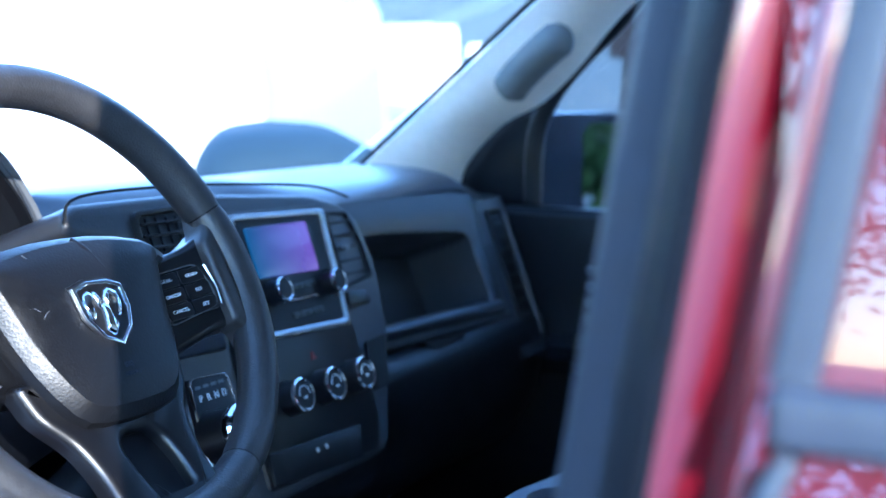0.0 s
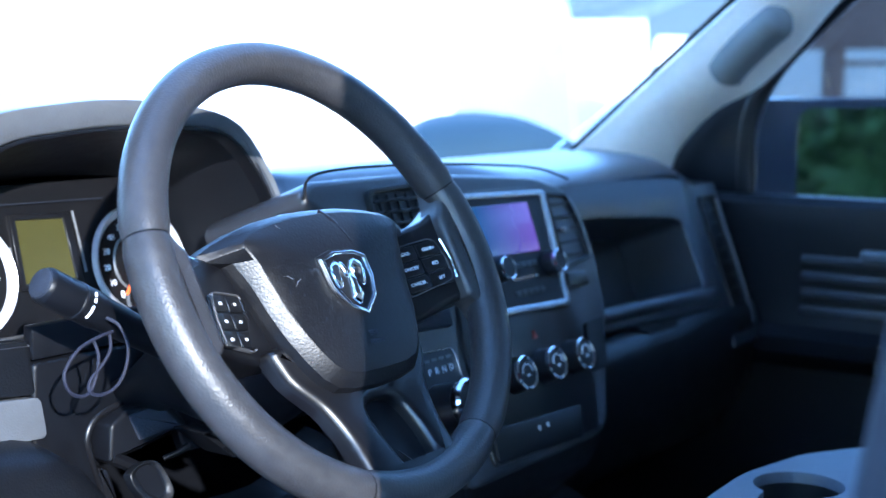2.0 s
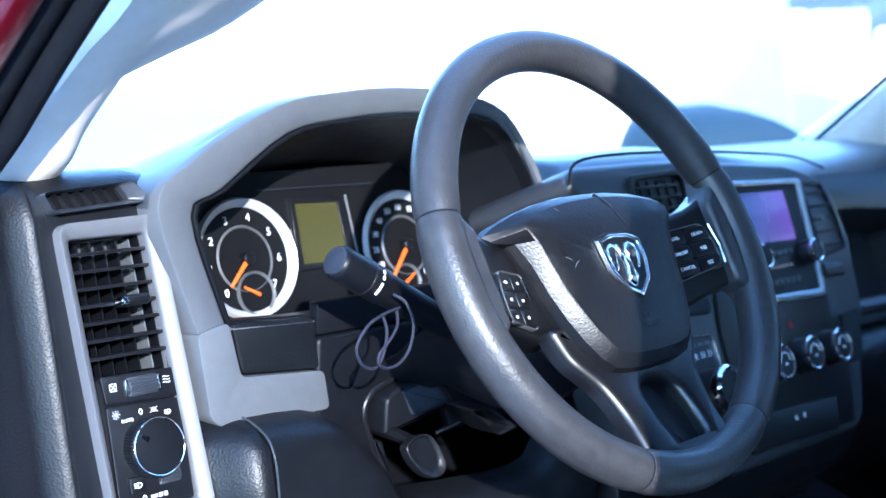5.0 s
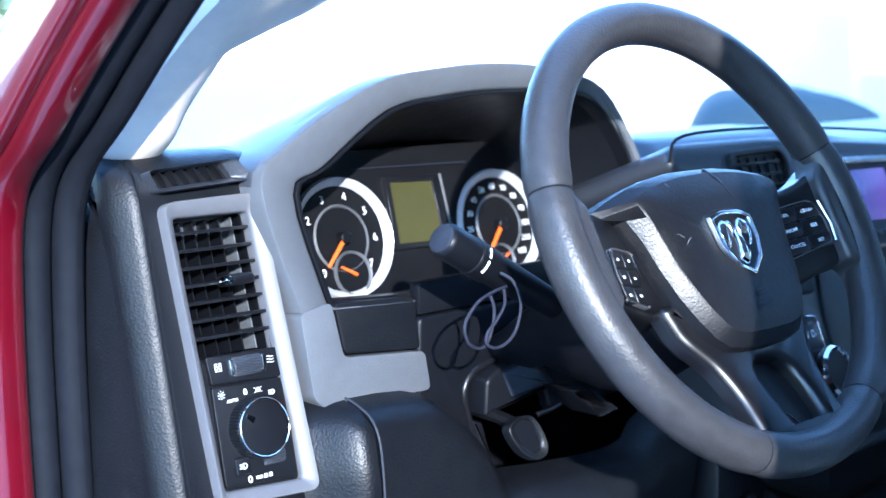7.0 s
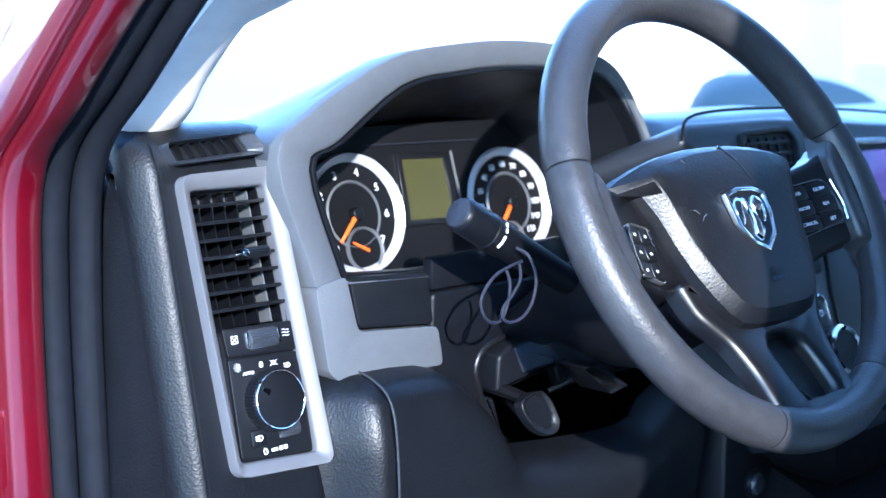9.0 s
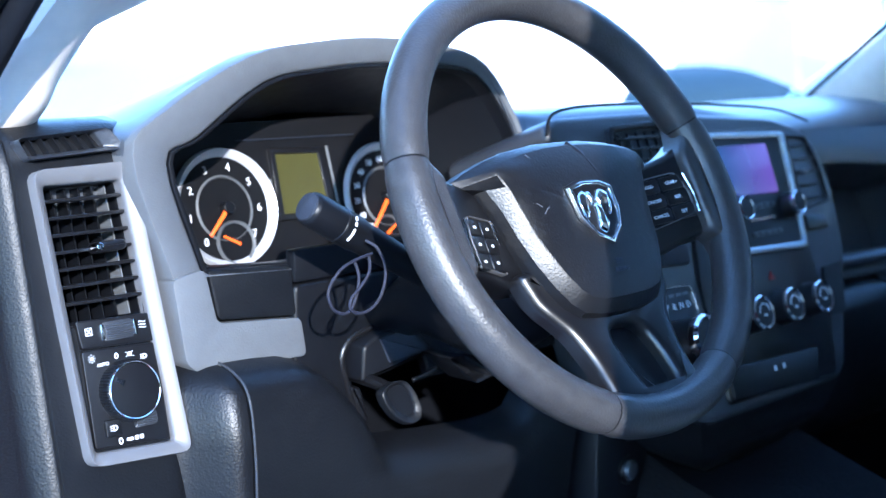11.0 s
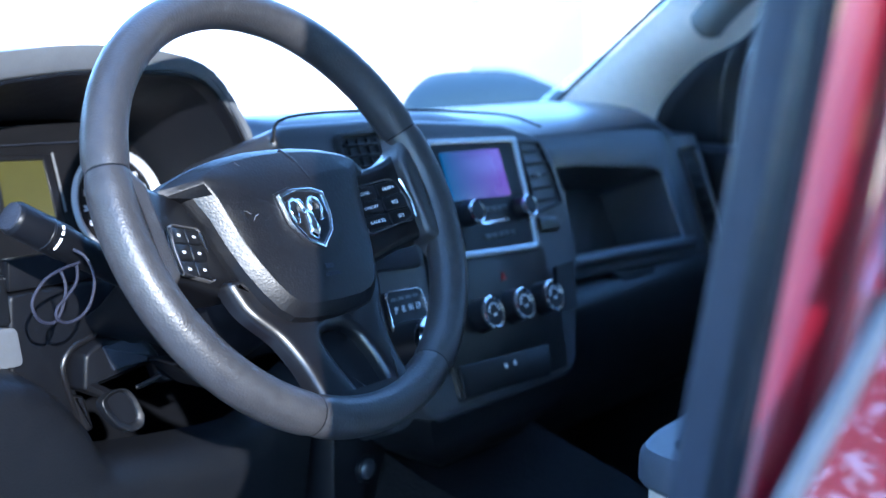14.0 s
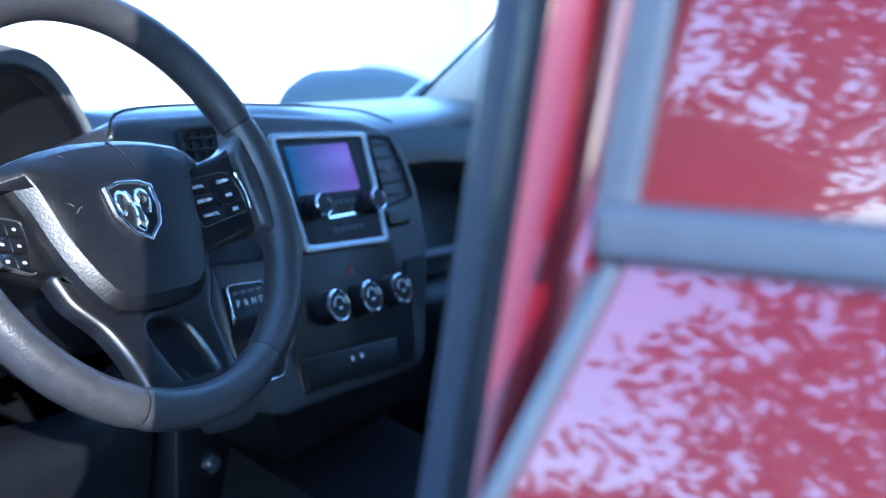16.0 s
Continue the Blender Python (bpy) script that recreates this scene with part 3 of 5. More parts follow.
part("column_panel", box(-0.521, -0.16, 0.213, 0.225, 1.1725, 1.20, 0.002), M_BLACK, dash, "upper column panel")
MC = axes((0, 0.213, 0), (1, 0, 0), (0, 0, 1), (0, -1, 0))
pl = rounded([(-0.521, 1.1705), (-0.16, 1.1705), (-0.16, 1.06), (-0.36, 1.06), (-0.374, 1.098), (-0.384, 1.124), (-0.410, 1.1225), (-0.438, 1.118), (-0.460, 1.1115), (-0.469, 1.097), (-0.464, 1.073), (-0.448, 1.02), (-0.527, 1.02)], 0.006)
part("lower_column_panel", put(prism(pl, -0.012, 0.0, 0.004, 3), MC), M_BLACK, dash, "black lower column panel with a recess")

# knee panels
rows = []
for x in np.linspace(-0.652, -0.6065, 10):
    q = 0.040 * (1 - ss(-0.654, -0.612, x))
    rows.append([(x, y + q, z) for y, z in ((0.215, 1.119), (0.19, 1.114), (0.172, 1.100), (0.165, 1.06), (0.165, 1.0), (0.18, 0.90), (0.23, 0.80), (0.32, 0.72))])
part("knee_panel", sheet(rows, 0.008), M_DASH, dash, "black grained left knee panel", 60)
rows = []
for x, zt in ((-0.6035, 1.118), (-0.575, 1.117), (-0.548, 1.1145), (-0.530, 1.109), (-0.512, 1.097), (-0.495, 1.083), (-0.480, 1.065), (-0.470, 1.047), (-0.461, 1.031), (-0.450, 1.024), (-0.42, 1.020), (-0.38, 1.015), (-0.312, 1.009), (-0.28, 1.009), (-0.262, 1.013), (-0.250, 1.028), (-0.20, 1.05)):
    rows.append([(x, 0.212, zt + 0.001), (x, 0.19, zt - 0.003), (x, 0.174, zt - 0.012), (x, 0.167, zt - 0.03), (x, 0.165, min(zt - 0.04, 0.99)), (x, 0.18, 0.89), (x, 0.23, 0.79), (x, 0.32, 0.72)])
part("knee_panel", sheet(rows, 0.008), M_DASH, dash, "black grained knee bolster", 60)

part("seam_piping", tube(smooth_path([(-0.605, 0.212, 1.1195), (-0.605, 0.192, 1.1150), (-0.605, 0.1725, 1.1030), (-0.605, 0.1642, 1.072), (-0.605, 0.1635, 1.0), (-0.605, 0.179, 0.90), (-0.605, 0.23, 0.80)], 5), 0.0011, 8), M_SLATE, dash, "pale worn seam between the knee panels")

# dash end by the driver's door, with its vent panel
rows = []
for z, up in ((0.80, 0.05), (0.90, 0.02), (1.0, 0), (1.05, 0), (1.10, 0), (1.163, 0), (1.20, 0), (1.25, 0), (1.273, 0), (1.285, 0), (1.303, 0.004), (1.312, 0.016), (1.316, 0.04), (1.312, 0.10)):
    y0 = 0.2045 + 0.22 * (max(z, 1.02) - 1.06) + up
    rows.append([(x, y0 + dy, z - 0.25 * max(0, dy - 0.02) * (z > 1.3)) for x, dy in ((-0.635, 0.03), (-0.642, 0.004), (-0.655, 0), (-0.6605, 0), (-0.70, 0), (-0.731, 0), (-0.742, 0), (-0.7500, 0.0), (-0.7510, 0.002), (-0.7522, 0.002), (-0.7532, 0.0), (-0.7555, 0.0005), (-0.7600, 0.0040), (-0.7660, 0.0110), (-0.7690, 0.0160), (-0.7705, 0.022), (-0.771, 0.030))])
bm = sheet(rows, 0.006)
cut = [f for f in bm.faces if -0.730 < f.calc_center_median().x < -0.6615 and 1.164 < f.calc_center_median().z < 1.272]
bmesh.ops.delete(bm, geom=cut, context="FACES")
part("dash_end", bm, M_DASH, dash, "black grained dash end", 60)

rows = []
for z in (0.80, 1.0, 1.1, 1.2, 1.25, 1.28, 1.295, 1.302):
    y0 = 0.2045 + 0.22 * (max(z, 1.02) - 1.06) + 0.03 * ss(1.24, 1.302, z)
    rows.append([(x, y0 + dy, z) for x, dy in ((-0.7702, 0.0225), (-0.7715, 0.029), (-0.7755, 0.045), (-0.782, 0.07), (-0.789, 0.12), (-0.793, 0.25))])
part("end_cap", sheet(rows, 0.004, (-1, -0.3, 0)), M_DASH, dash, "plain black dash end cap", 60)

F1O, F1S = Vector((-0.69, 0.2242, 1.17)), 0.22
M1 = face_frame(F1O, F1S)


def p1(pts):
    return [(x - F1O.x, (z - F1O.z) * math.hypot(1, F1S)) for x, z in pts]


vent = thing("side_vent_panel", F1O, "silver-framed side air vent and headlamp switch panel", "vent panel")
vo = rounded(p1([(-0.741, 1.281), (-0.656, 1.283), (-0.643, 1.056), (-0.731, 1.062)]), 0.010)
vi = rounded(p1([(-0.7315, 1.2695), (-0.6655, 1.2695), (-0.6545, 1.0665), (-0.7235, 1.0715)]), 0.004)
part("bezel", put(ring(vo, vi, -0.01, 0.008, 0.002, inner_hi=0.001), M1), M_SILVER, vent, "satin silver bezel")
vw = rounded(p1([(-0.7320, 1.270), (-0.665, 1.270), (-0.659, 1.166), (-0.7275, 1.166)]), 0.003)
part("vent_duct", put(ring([(x * 1.04, y + (y - 0.05) * 0.03) for x, y in vw], vw, -0.05, -0.006), M1), M_BLACK, vent, "black vent duct")
part("vent_well", put(merge(prism(p1([(-0.735, 1.275), (-0.66, 1.275), (-0.65, 1.165), (-0.727, 1.165)]), -0.05, -0.045)), M1), M_FACE_SHADE, vent)
for k in range(7):
    z = 1.2585 - 0.0128 * k
    xl, xr = -0.7315 + 0.0008 * k, -0.6655 + 0.0009 * k
    (u0, v0), (u1, v1) = p1([(xl, z), (xr, z)])
    part("slat", put(prism([(u0, -0.016), (u1, -0.016), (u1, 0.0), (u0, 0.0)], -0.0013, 0.0013, 0.0006), M1 @ axes((0, v0, -0.002), (1, 0, 0), (0, -0.05, 1), (0, 1, 0.05))), M_SATIN, vent)
for k in range(5):
    x = -0.720 + 0.0115 * k
    (u0, v0), (u1, v1) = p1([(x + 0.006 - 0.002, 1.268), (x + 0.009, 1.168)])
    # the last slat's lighter grey paints the sun that reaches the vent's right
    part("upright_slat", put(merge(prism([(u0, v0), (u0 + 0.0012, v0), (u1 + 0.0012, v1), (u1, v1)], -0.045, -0.018)), M1), M_GREY if k == 4 else M_BLACK, vent)
tabu = p1([(-0.686, 1.2205)])[0]
part("slat_tab", put(prism(rrect(0.026, 0.0085, 0.004), -0.006, 0.009, 0.003, 3), M1 @ pose(tabu[0], tabu[1], 0)), M_SATIN, vent)
part("slat_tab_tip", put(prism(rrect(0.007, 0.0065, 0.003), 0.0, 0.0098, 0.002), M1 @ pose(tabu[0] - 0.0105, tabu[1], 0)), M_CHROME, vent)
part("roller_panel", put(prism(rounded(p1([(-0.722, 1.1685), (-0.655, 1.1665), (-0.656, 1.1445), (-0.720, 1.1475)]), 0.002), -0.01, -0.0005, 0.001), M1), M_SATIN, vent)
part("switch_panel", put(prism(rounded(p1([(-0.7205, 1.1465), (-0.656, 1.1435), (-0.6565, 1.069), (-0.7215, 1.0735)]), 0.003), -0.01, -0.001, 0.001), M1), M_SATIN, vent)


def roller(x, z, w, r):
    u, v = p1([(x, z)])[0]
    prof = [((r * (1.0 if k % 4 < 2 else 0.90)) * math.cos(2 * math.pi * k / 96), (r * (1.0 if k % 4 < 2 else 0.90)) * math.sin(2 * math.pi * k / 96)) for k in range(96)]
    return put(loft([[(u + d * w / 2, v + b * q, -0.5 * r + a * q) for a, b in prof] for d, q in ((-1, 0.9), (-0.94, 1.0), (0.94, 1.0), (1, 0.9))]), M1)


part("roller", roller(-0.6875, 1.1575, 0.025, 0.0082), M_SLATE, vent, "ribbed roller")
part("roller", roller(-0.6765, 1.0885, 0.0185, 0.0070), M_SLATE, vent, "ribbed dimmer roller")
for dx in (-0.0142, 0.0142):
    ru, rv = p1([(-0.6875 + dx, 1.1575)])[0]
    part("roller_end", put(prism(rrect(0.0024, 0.0125, 0.001, 3, ru, rv), -0.002, 0.0016, 0.0006), M1), M_CHROME, vent, "bright roller end")
ku, kv = p1([(-0.6885, 1.1115)])[0]
MK = M1 @ pose(ku, kv, 0) @ Matrix.Diagonal((1.16, 1.16, 1.0, 1.0))
prof = [(0.0205, -0.002), (0.0205, 0.009), (0.0195, 0.0105)]
ribs = [2 * math.pi * (k + 0.5 * (k % 4 in (1, 2))) / 240 for k in range(240)]
knob = part("lamp_knob", put(loft([[(r * (1.0 if k % 4 < 2 else 0.965) * math.cos(a), r * (1.0 if k % 4 < 2 else 0.965) * math.sin(a), h) for k, a in enumerate(ribs)] for r, h in prof]), MK), M_BLACK, vent, "round headlamp switch knob with ribbed edge")
part("knob_ring", put(loft([[(r * math.cos(a), r * math.sin(a), h) for a in (2 * math.pi * k / 48 for k in range(48))] for r, h in ((0.0188, 0.0100), (0.0190, 0.0126), (0.0186, 0.0131), (0.0181, 0.0127))], cap0=False, cap1=False), MK), M_CHROME, knob, "chrome ring")
part("knob_face", put(lathe([(0.0182, 0.010), (0.0178, 0.0125), (0.010, 0.0137), (0.0005, 0.0140)], 48), MK), M_SATIN, knob)
part("knob_mark", put(prism([(-0.002, 0.0), (0.002, 0.0), (0.0012, 0.006), (-0.0012, 0.006)], 0.0132, 0.0140), MK @ pose(0, 0, 0, 0, 0, 55) @ pose(0, 0.010, 0)), M_CHROME, knob)
part("lamp_button", put(prism(rrect(0.0135, 0.013, 0.0015, 3, *p1([(-0.7055, 1.0865)])[0]), -0.002, 0.002, 0.001), M1), M_DASH, vent)


def symbol(kind, x, z, s=0.004, lift=0.0):
    u, v = p1([(x, z)])[0]
    m = M1 @ pose(u, v, -0.0006 + lift)
    bars = {"sun": [tube([(s * 0.75 * math.cos(a), s * 0.75 * math.sin(a), 0), (s * 1.2 * math.cos(a), s * 1.2 * math.sin(a), 0)], s * 0.10, 6) for a in (radians(45 * k) for k in range(8))] + [lathe([(s * 0.45, -0.0002), (s * 0.45, 0.0003)], 12)],
            "wave": [tube([(-s, y * s, 0), (-s * 0.4, (y + 0.15) * s, 0), (s * 0.3, (y - 0.15) * s, 0), (s, y * s, 0)], s * 0.13, 6) for y in (-0.7, 0, 0.7)],
            "ring": [tube([(s * 0.5 * math.cos(a), s * 0.75 * math.sin(a), 0) for a in (radians(30 * k) for k in range(13))], s * 0.16, 6)],
            "cross": [tube([(-s * 0.9, -s * 0.9, 0), (s * 0.9, s * 0.9, 0)], s * 0.13, 6), tube([(-s * 0.9, s * 0.9, 0), (s * 0.9, -s * 0.9, 0)], s * 0.13, 6), tube([(-s, -s, 0), (s, -s, 0), (s, s, 0), (-s, s, 0), (-s, -s, 0)], s * 0.13, 6)],
            "lamp": [tube([(-s * 0.1, -s * 0.7, 0), (-s * 0.1, s * 0.7, 0), (s * 0.6, s * 0.55, 0), (s * 1.0, 0, 0), (s * 0.6, -s * 0.55, 0), (-s * 0.1, -s * 0.7, 0)], s * 0.15, 6)] + [tube([(-s * 1.2, y * s, 0), (-s * 0.4, y * s, 0)], s * 0.12, 6) for y in (-0.5, 0, 0.5)],
            "park": [tube([(d * s * 0.25, -s * 0.6, 0), (d * s * 0.25, s * 0.6, 0), (d * s * 0.7, 0, 0), (d * s * 0.25, -s * 0.6, 0)], s * 0.14, 6) for d in (-1, 1)] + [tube([(d * s * 0.8, y * s, 0), (d * s * 1.3, y * s * 1.4, 0)], s * 0.1, 6) for d in (-1, 1) for y in (-0.5, 0.5)],
            "bars": [prism(rrect(s * 1.6, s * 0.7, s * 0.1), 0, 0.0004), put(prism(rrect(s * 0.9, s * 0.9, s * 0.1), 0, 0.0004), pose(s * 1.7, 0, 0)), put(prism(rrect(s * 0.9, s * 0.9, s * 0.1), 0, 0.0004), pose(s * 3.0, 0, 0))]}[kind]
    part("printed_symbol", put(merge(*bars), m), M_WHITE, vent)


symbol("cross", -0.7125, 1.1595, 0.0027)
symbol("wave", -0.6660, 1.1585, 0.0031)
symbol("sun", -0.7135, 1.1395, 0.0028)
symbol("ring", -0.6925, 1.1385, 0.0026)
symbol("park", -0.6810, 1.1382, 0.0027)
symbol("lamp", -0.6690, 1.1345, 0.0026)
symbol("lamp", -0.7055, 1.0865, 0.0030, 0.0028)
symbol("ring", -0.700, 1.0757, 0.0030)
symbol("bars", -0.692, 1.0757, 0.0034)
letters("AUTO", 0.0036, M1 @ pose(*p1([(-0.7050, 1.1340)])[0], 0.0), vent)

# defroster vent on the dash end's shoulder
du = p1([(-0.7485, 1.3045), (-0.672, 1.309), (-0.6585, 1.2925), (-0.7415, 1.2885)])
di = p1([(-0.7435, 1.3035), (-0.681, 1.307), (-0.674, 1.2955), (-0.7395, 1.292)])
defr = thing("defroster_vent", (-0.70, 0.25, 1.30), "small black slotted side window vent", "vent")
M1b = M1 @ pose(0, 0, 0.003)
part("frame", put(ring(rounded(du, 0.004), rounded(di, 0.002), -0.012, 0.004, 0.0012, inner_hi=-0.004), M1b), M_SLATE, defr)
part("well", put(prism(di, -0.03, -0.02), M1b), M_BLACK, defr)
for k in range(6):
    t = (k + 0.7) / 6.6
    a, b = Vector(di[0]).lerp(Vector(di[1]), t), Vector(di[3]).lerp(Vector(di[2]), t)
    part("slat", put(prism([(a.x, a.y), (a.x + 0.0010, a.y), (b.x + 0.0010, b.y), (b.x, b.y)], -0.02, -0.002), M1b), M_BLACK, defr)

# ---- instrument cluster ----
GO, GS = Vector((-0.40, 0.345, 1.24)), 0.25
MG = face_frame(GO, GS)


def pg(x, z):
    return (x - GO.x, (z - GO.z) * math.hypot(1, GS))


cluster = thing("instrument_cluster", GO - Vector((0, 0, 0.08)), "truck gauge cluster with white-ringed dials and olive display", "gauge cluster")
part("backing", put(prism(rounded([pg(-0.63, 1.30), pg(-0.17, 1.30), pg(-0.17, 1.15), pg(-0.63, 1.15)], 0.01), -0.02, 0.0), MG), M_FACE_SHADE, cluster)


def dial(x, z, r, numbers, a0, a1, needle, nlen, sub):
    m = MG @ pose(*pg(x, z), 0.001)
    d = part("dial", put(lathe([(r, -0.001), (r, 0.001)], 48), m), M_FACE_SHADE, cluster)
    circ = [2 * math.pi * k / 64 for k in range(64)]
    part("white_ring", put(loft([[(q * math.cos(a), q * math.sin(a), h) for a in circ] for q, h in ((r * 0.875, 0.0015), (r * 0.90, 0.003), (r * 0.96, 0.0065), (r * 1.00, 0.008), (r * 1.03, 0.002))], cap0=False, cap1=False), m), M_RING, d)
    part("inner_ring", put(loft([[(q * math.cos(a), q * math.sin(a), h) for a in circ] for q, h in ((r * 0.52, 0.0012), (r * 0.54, 0.003), (r * 0.57, 0.0012))], cap0=False, cap1=False), m), M_GREY, d)
    for k, t in enumerate(numbers):
        a = radians(a0 + (a1 - a0) * k / (len(numbers) - 1))
        if t:
            letters(t, r * (0.19 if len(t) < 2 else 0.15), m @ pose(r * 0.71 * math.cos(a), r * 0.71 * math.sin(a), 0.0012), d, name="numeral")
    a = radians(needle)
    c, s = math.cos(a), math.sin(a)
    part("needle", put(prism([(-0.006 * c - 0.0022 * s, -0.006 * s + 0.0022 * c), (-0.006 * c + 0.0022 * s, -0.006 * s - 0.0022 * c), (nlen * c + 0.0013 * s, nlen * s - 0.0013 * c), (nlen * c - 0.0013 * s, nlen * s + 0.0013 * c)], 0.006, 0.008, 0.0005), m), M_ORANGE, d, "orange needle")
    part("needle_hub", put(lathe([(0.006, 0.001), (0.006, 0.009), (0.005, 0.010)], 20), m), M_BLACK, d)
    sx, sz, sr, sa = sub
    ms = m @ pose(sx, sz, 0.0012)
    part("small_ring", put(loft([[(q * math.cos(a), q * math.sin(a), h) for a in circ] for q, h in ((sr * 0.90, 0.001), (sr * 0.93, 0.003), (sr * 1.0, 0.004), (sr * 1.04, 0.0))], cap0=False, cap1=False), ms), M_GREY, d)
    part("small_face", put(lathe([(sr * 0.92, 0.0), (sr * 0.92, 0.0012)], 32), ms), M_FACE_SHADE, d)
    c, s = math.cos(radians(sa)), math.sin(radians(sa))
    part("small_needle", put(prism([(-0.004 * c - 0.0014 * s, -0.004 * s + 0.0014 * c), (-0.004 * c + 0.0014 * s, -0.004 * s - 0.0014 * c), (sr * 0.75 * c + 0.0009 * s, sr * 0.75 * s - 0.0009 * c), (sr * 0.75 * c - 0.0009 * s, sr * 0.75 * s + 0.0009 * c)], 0.002, 0.0035), ms), M_ORANGE, d, "orange needle")
    return d


dial(-0.500, 1.223, 0.055, ["0", "1", "2", "3", "4", "5", "6", "7"], 228, -42, 225, 0.034, (0.005, -0.0325, 0.0200, 152))
dial(-0.300, 1.217, 0.055, ["0", "10", "20", "30", "40", "50", "60", "70", "80", "90", "100", "110", "120"], 228, -48, 228, 0.040, (-0.006, -0.036, 0.017, 30))
lc = [pg(-0.4325, 1.268), pg(-0.380, 1.266), pg(-0.3775, 1.210), pg(-0.4335, 1.2115)]
lcd = part("display", put(prism(lc, 0.0, 0.002), MG), M_LCD, cluster, "olive green liquid crystal display")
lo = [pg(-0.4385, 1.273), pg(-0.372, 1.271), pg(-0.3695, 1.205), pg(-0.4395, 1.206)]
part("display_frame", put(ring(lo, lc, 0.0, 0.004, 0.0008), MG), M_SATIN, lcd)
part("trim_line", put(tube([(*pg(-0.475, 1.283), 0.003), (*pg(-0.33, 1.281), 0.003)], 0.0006, 8), MG), M_TRIM, cluster)
for x0, x1, zt, zb in ((-0.4435, -0.4425, 1.245, 1.21), (-0.368, -0.365, 1.272, 1.215)):
    part("side_trim", put(tube([(*pg(x0, zt), 0.003), (*pg(x1, zb), 0.003)], 0.0013, 8), MG), M_GREY, cluster)

# ---- centre stack ----
SO, SS = Vector((0.035, 0.076, 1.088)), 0.37
MS = face_frame(SO, SS)


def ps(*pts):
    return [(x - SO.x, (z - SO.z) * math.hypot(1, SS)) for x, z in pts]


stack = thing("centre_stack", (0.035, 0.10, 0.98), "dark centre stack with radio, climate knobs and vents", "centre stack")
body = ps((-0.262, 1.296), (-0.245, 1.304), (-0.10, 1.304), (0.13, 1.288), (0.185, 1.274), (0.214, 1.252), (0.223, 1.20), (0.208, 1.124), (0.168, 1.06), (0.138, 1.008), (0.115, 1.000), (-0.14, 1.000), (-0.175, 1.04), (-0.18, 1.13), (-0.175, 1.20), (-0.19, 1.262), (-0.25, 1.274), (-0.264, 1.283))
part("body", put(prism(rounded(body, 0.012), -0.14, -0.004, 0.008, 3), MS), M_SLATE, stack, "charcoal moulded stack housing")
part("fascia", put(prism(rounded(ps((-0.055, 1.278), (0.140, 1.274), (0.128, 1.13), (0.128, 1.06), (0.11, 1.008), (-0.10, 1.012), (-0.095, 1.13)), 0.008), -0.006, 0.0, 0.002), MS), M_SATIN, stack, "black stack fascia")
fo = rounded(ps((-0.046, 1.275), (0.134, 1.269), (0.119, 1.140), (-0.040, 1.147)), 0.008)
fi = rounded(ps((-0.036, 1.268), (0.124, 1.2625), (0.110, 1.149), (-0.031, 1.155)), 0.006)
radio = part("radio_frame", put(ring(fo, fi, -0.004, 0.006, 0.002), MS), M_BRIGHT, stack, "satin silver radio frame")
part("radio_face", put(prism(fi, -0.004, 0.001), MS), M_BLACK, radio)
part("radio_screen", put(prism(rounded(ps((-0.020, 1.260), (0.094, 1.258), (0.093, 1.205), (-0.020, 1.208)), 0.003), 0.0, 0.003, 0.001), MS), M_SCREEN, radio, "glossy touchscreen, its blue-violet reflection painted as a glow")


def turn_knob(x, z, r, h, parent, mark=True):
    m = MS @ pose(*ps((x, z))[0], 0)
    k = part("knob", put(lathe([(r * 1.05, 0), (r, h * 0.35), (r * 0.93, h * 0.9), (r * 0.90, h)], 40), m), M_SATIN, parent)
    c = [2 * math.pi * i / 40 for i in range(40)]
    part("knob_ring", put(loft([[(q * math.cos(a), q * math.sin(a), g) for a in c] for q, g in ((r * 0.96, h * 0.82), (r * 0.97, h * 1.0), (r * 0.90, h * 1.06), (r * 0.80, h * 1.0))], cap0=False, cap1=False), m), M_CHROME, k, "chrome knob ring")
    part("knob_face", put(lathe([(r * 0.86, h * 0.9), (r * 0.82, h * 1.01), (0.0005, h * 1.03)], 32), m), M_BLACK, k)
    if mark:
        part("knob_mark", put(merge(tube([(r * 0.5 * math.cos(a), r * 0.5 * math.sin(a), h * 1.05) for a in (radians(20 * i) for i in range(0, 10))], 0.0006, 6), prism(rrect(0.005, 0.0025, 0.0006, 2, 0, -0.003), h * 1.0, h * 1.07)), m), M_WHITE, k)
    return k


turn_knob(-0.002, 1.192, 0.0135, 0.018, radio, False)
turn_knob(0.103, 1.189, 0.0135, 0.018, radio, False)
part("slot", put(prism(rrect(0.055, 0.0028, 0.001, 2, *ps((0.050, 1.180))[0]), 0.0, 0.0022), MS), M_CHROME, radio)
for k in range(5):
    part("radio_button", put(prism(rrect(0.0115, 0.006, 0.0012, 2, *ps((0.026 + 0.012 * k, 1.1935))[0]), 0.0, 0.0022, 0.0006), MS), M_SATIN, radio)
    part("radio_button", put(prism(rrect(0.0115, 0.006, 0.0012, 2, *ps((0.026 + 0.012 * k, 1.165))[0]), 0.0, 0.0022, 0.0006), MS), M_SATIN, radio)
for x in (-0.028, 0.033, 0.094):
    turn_knob(x, 1.088, 0.0185, 0.020, stack)
hz = ps((0.034, 1.121))[0]
part("hazard_button", put(prism([(hz[0] - 0.005, hz[1] - 0.004), (hz[0] + 0.005, hz[1] - 0.004), (hz[0], hz[1] + 0.005)], 0.0, 0.0015), MS), mat("red plastic", (0.25, 0.015, 0.01), 0.4), stack, "red hazard triangle")
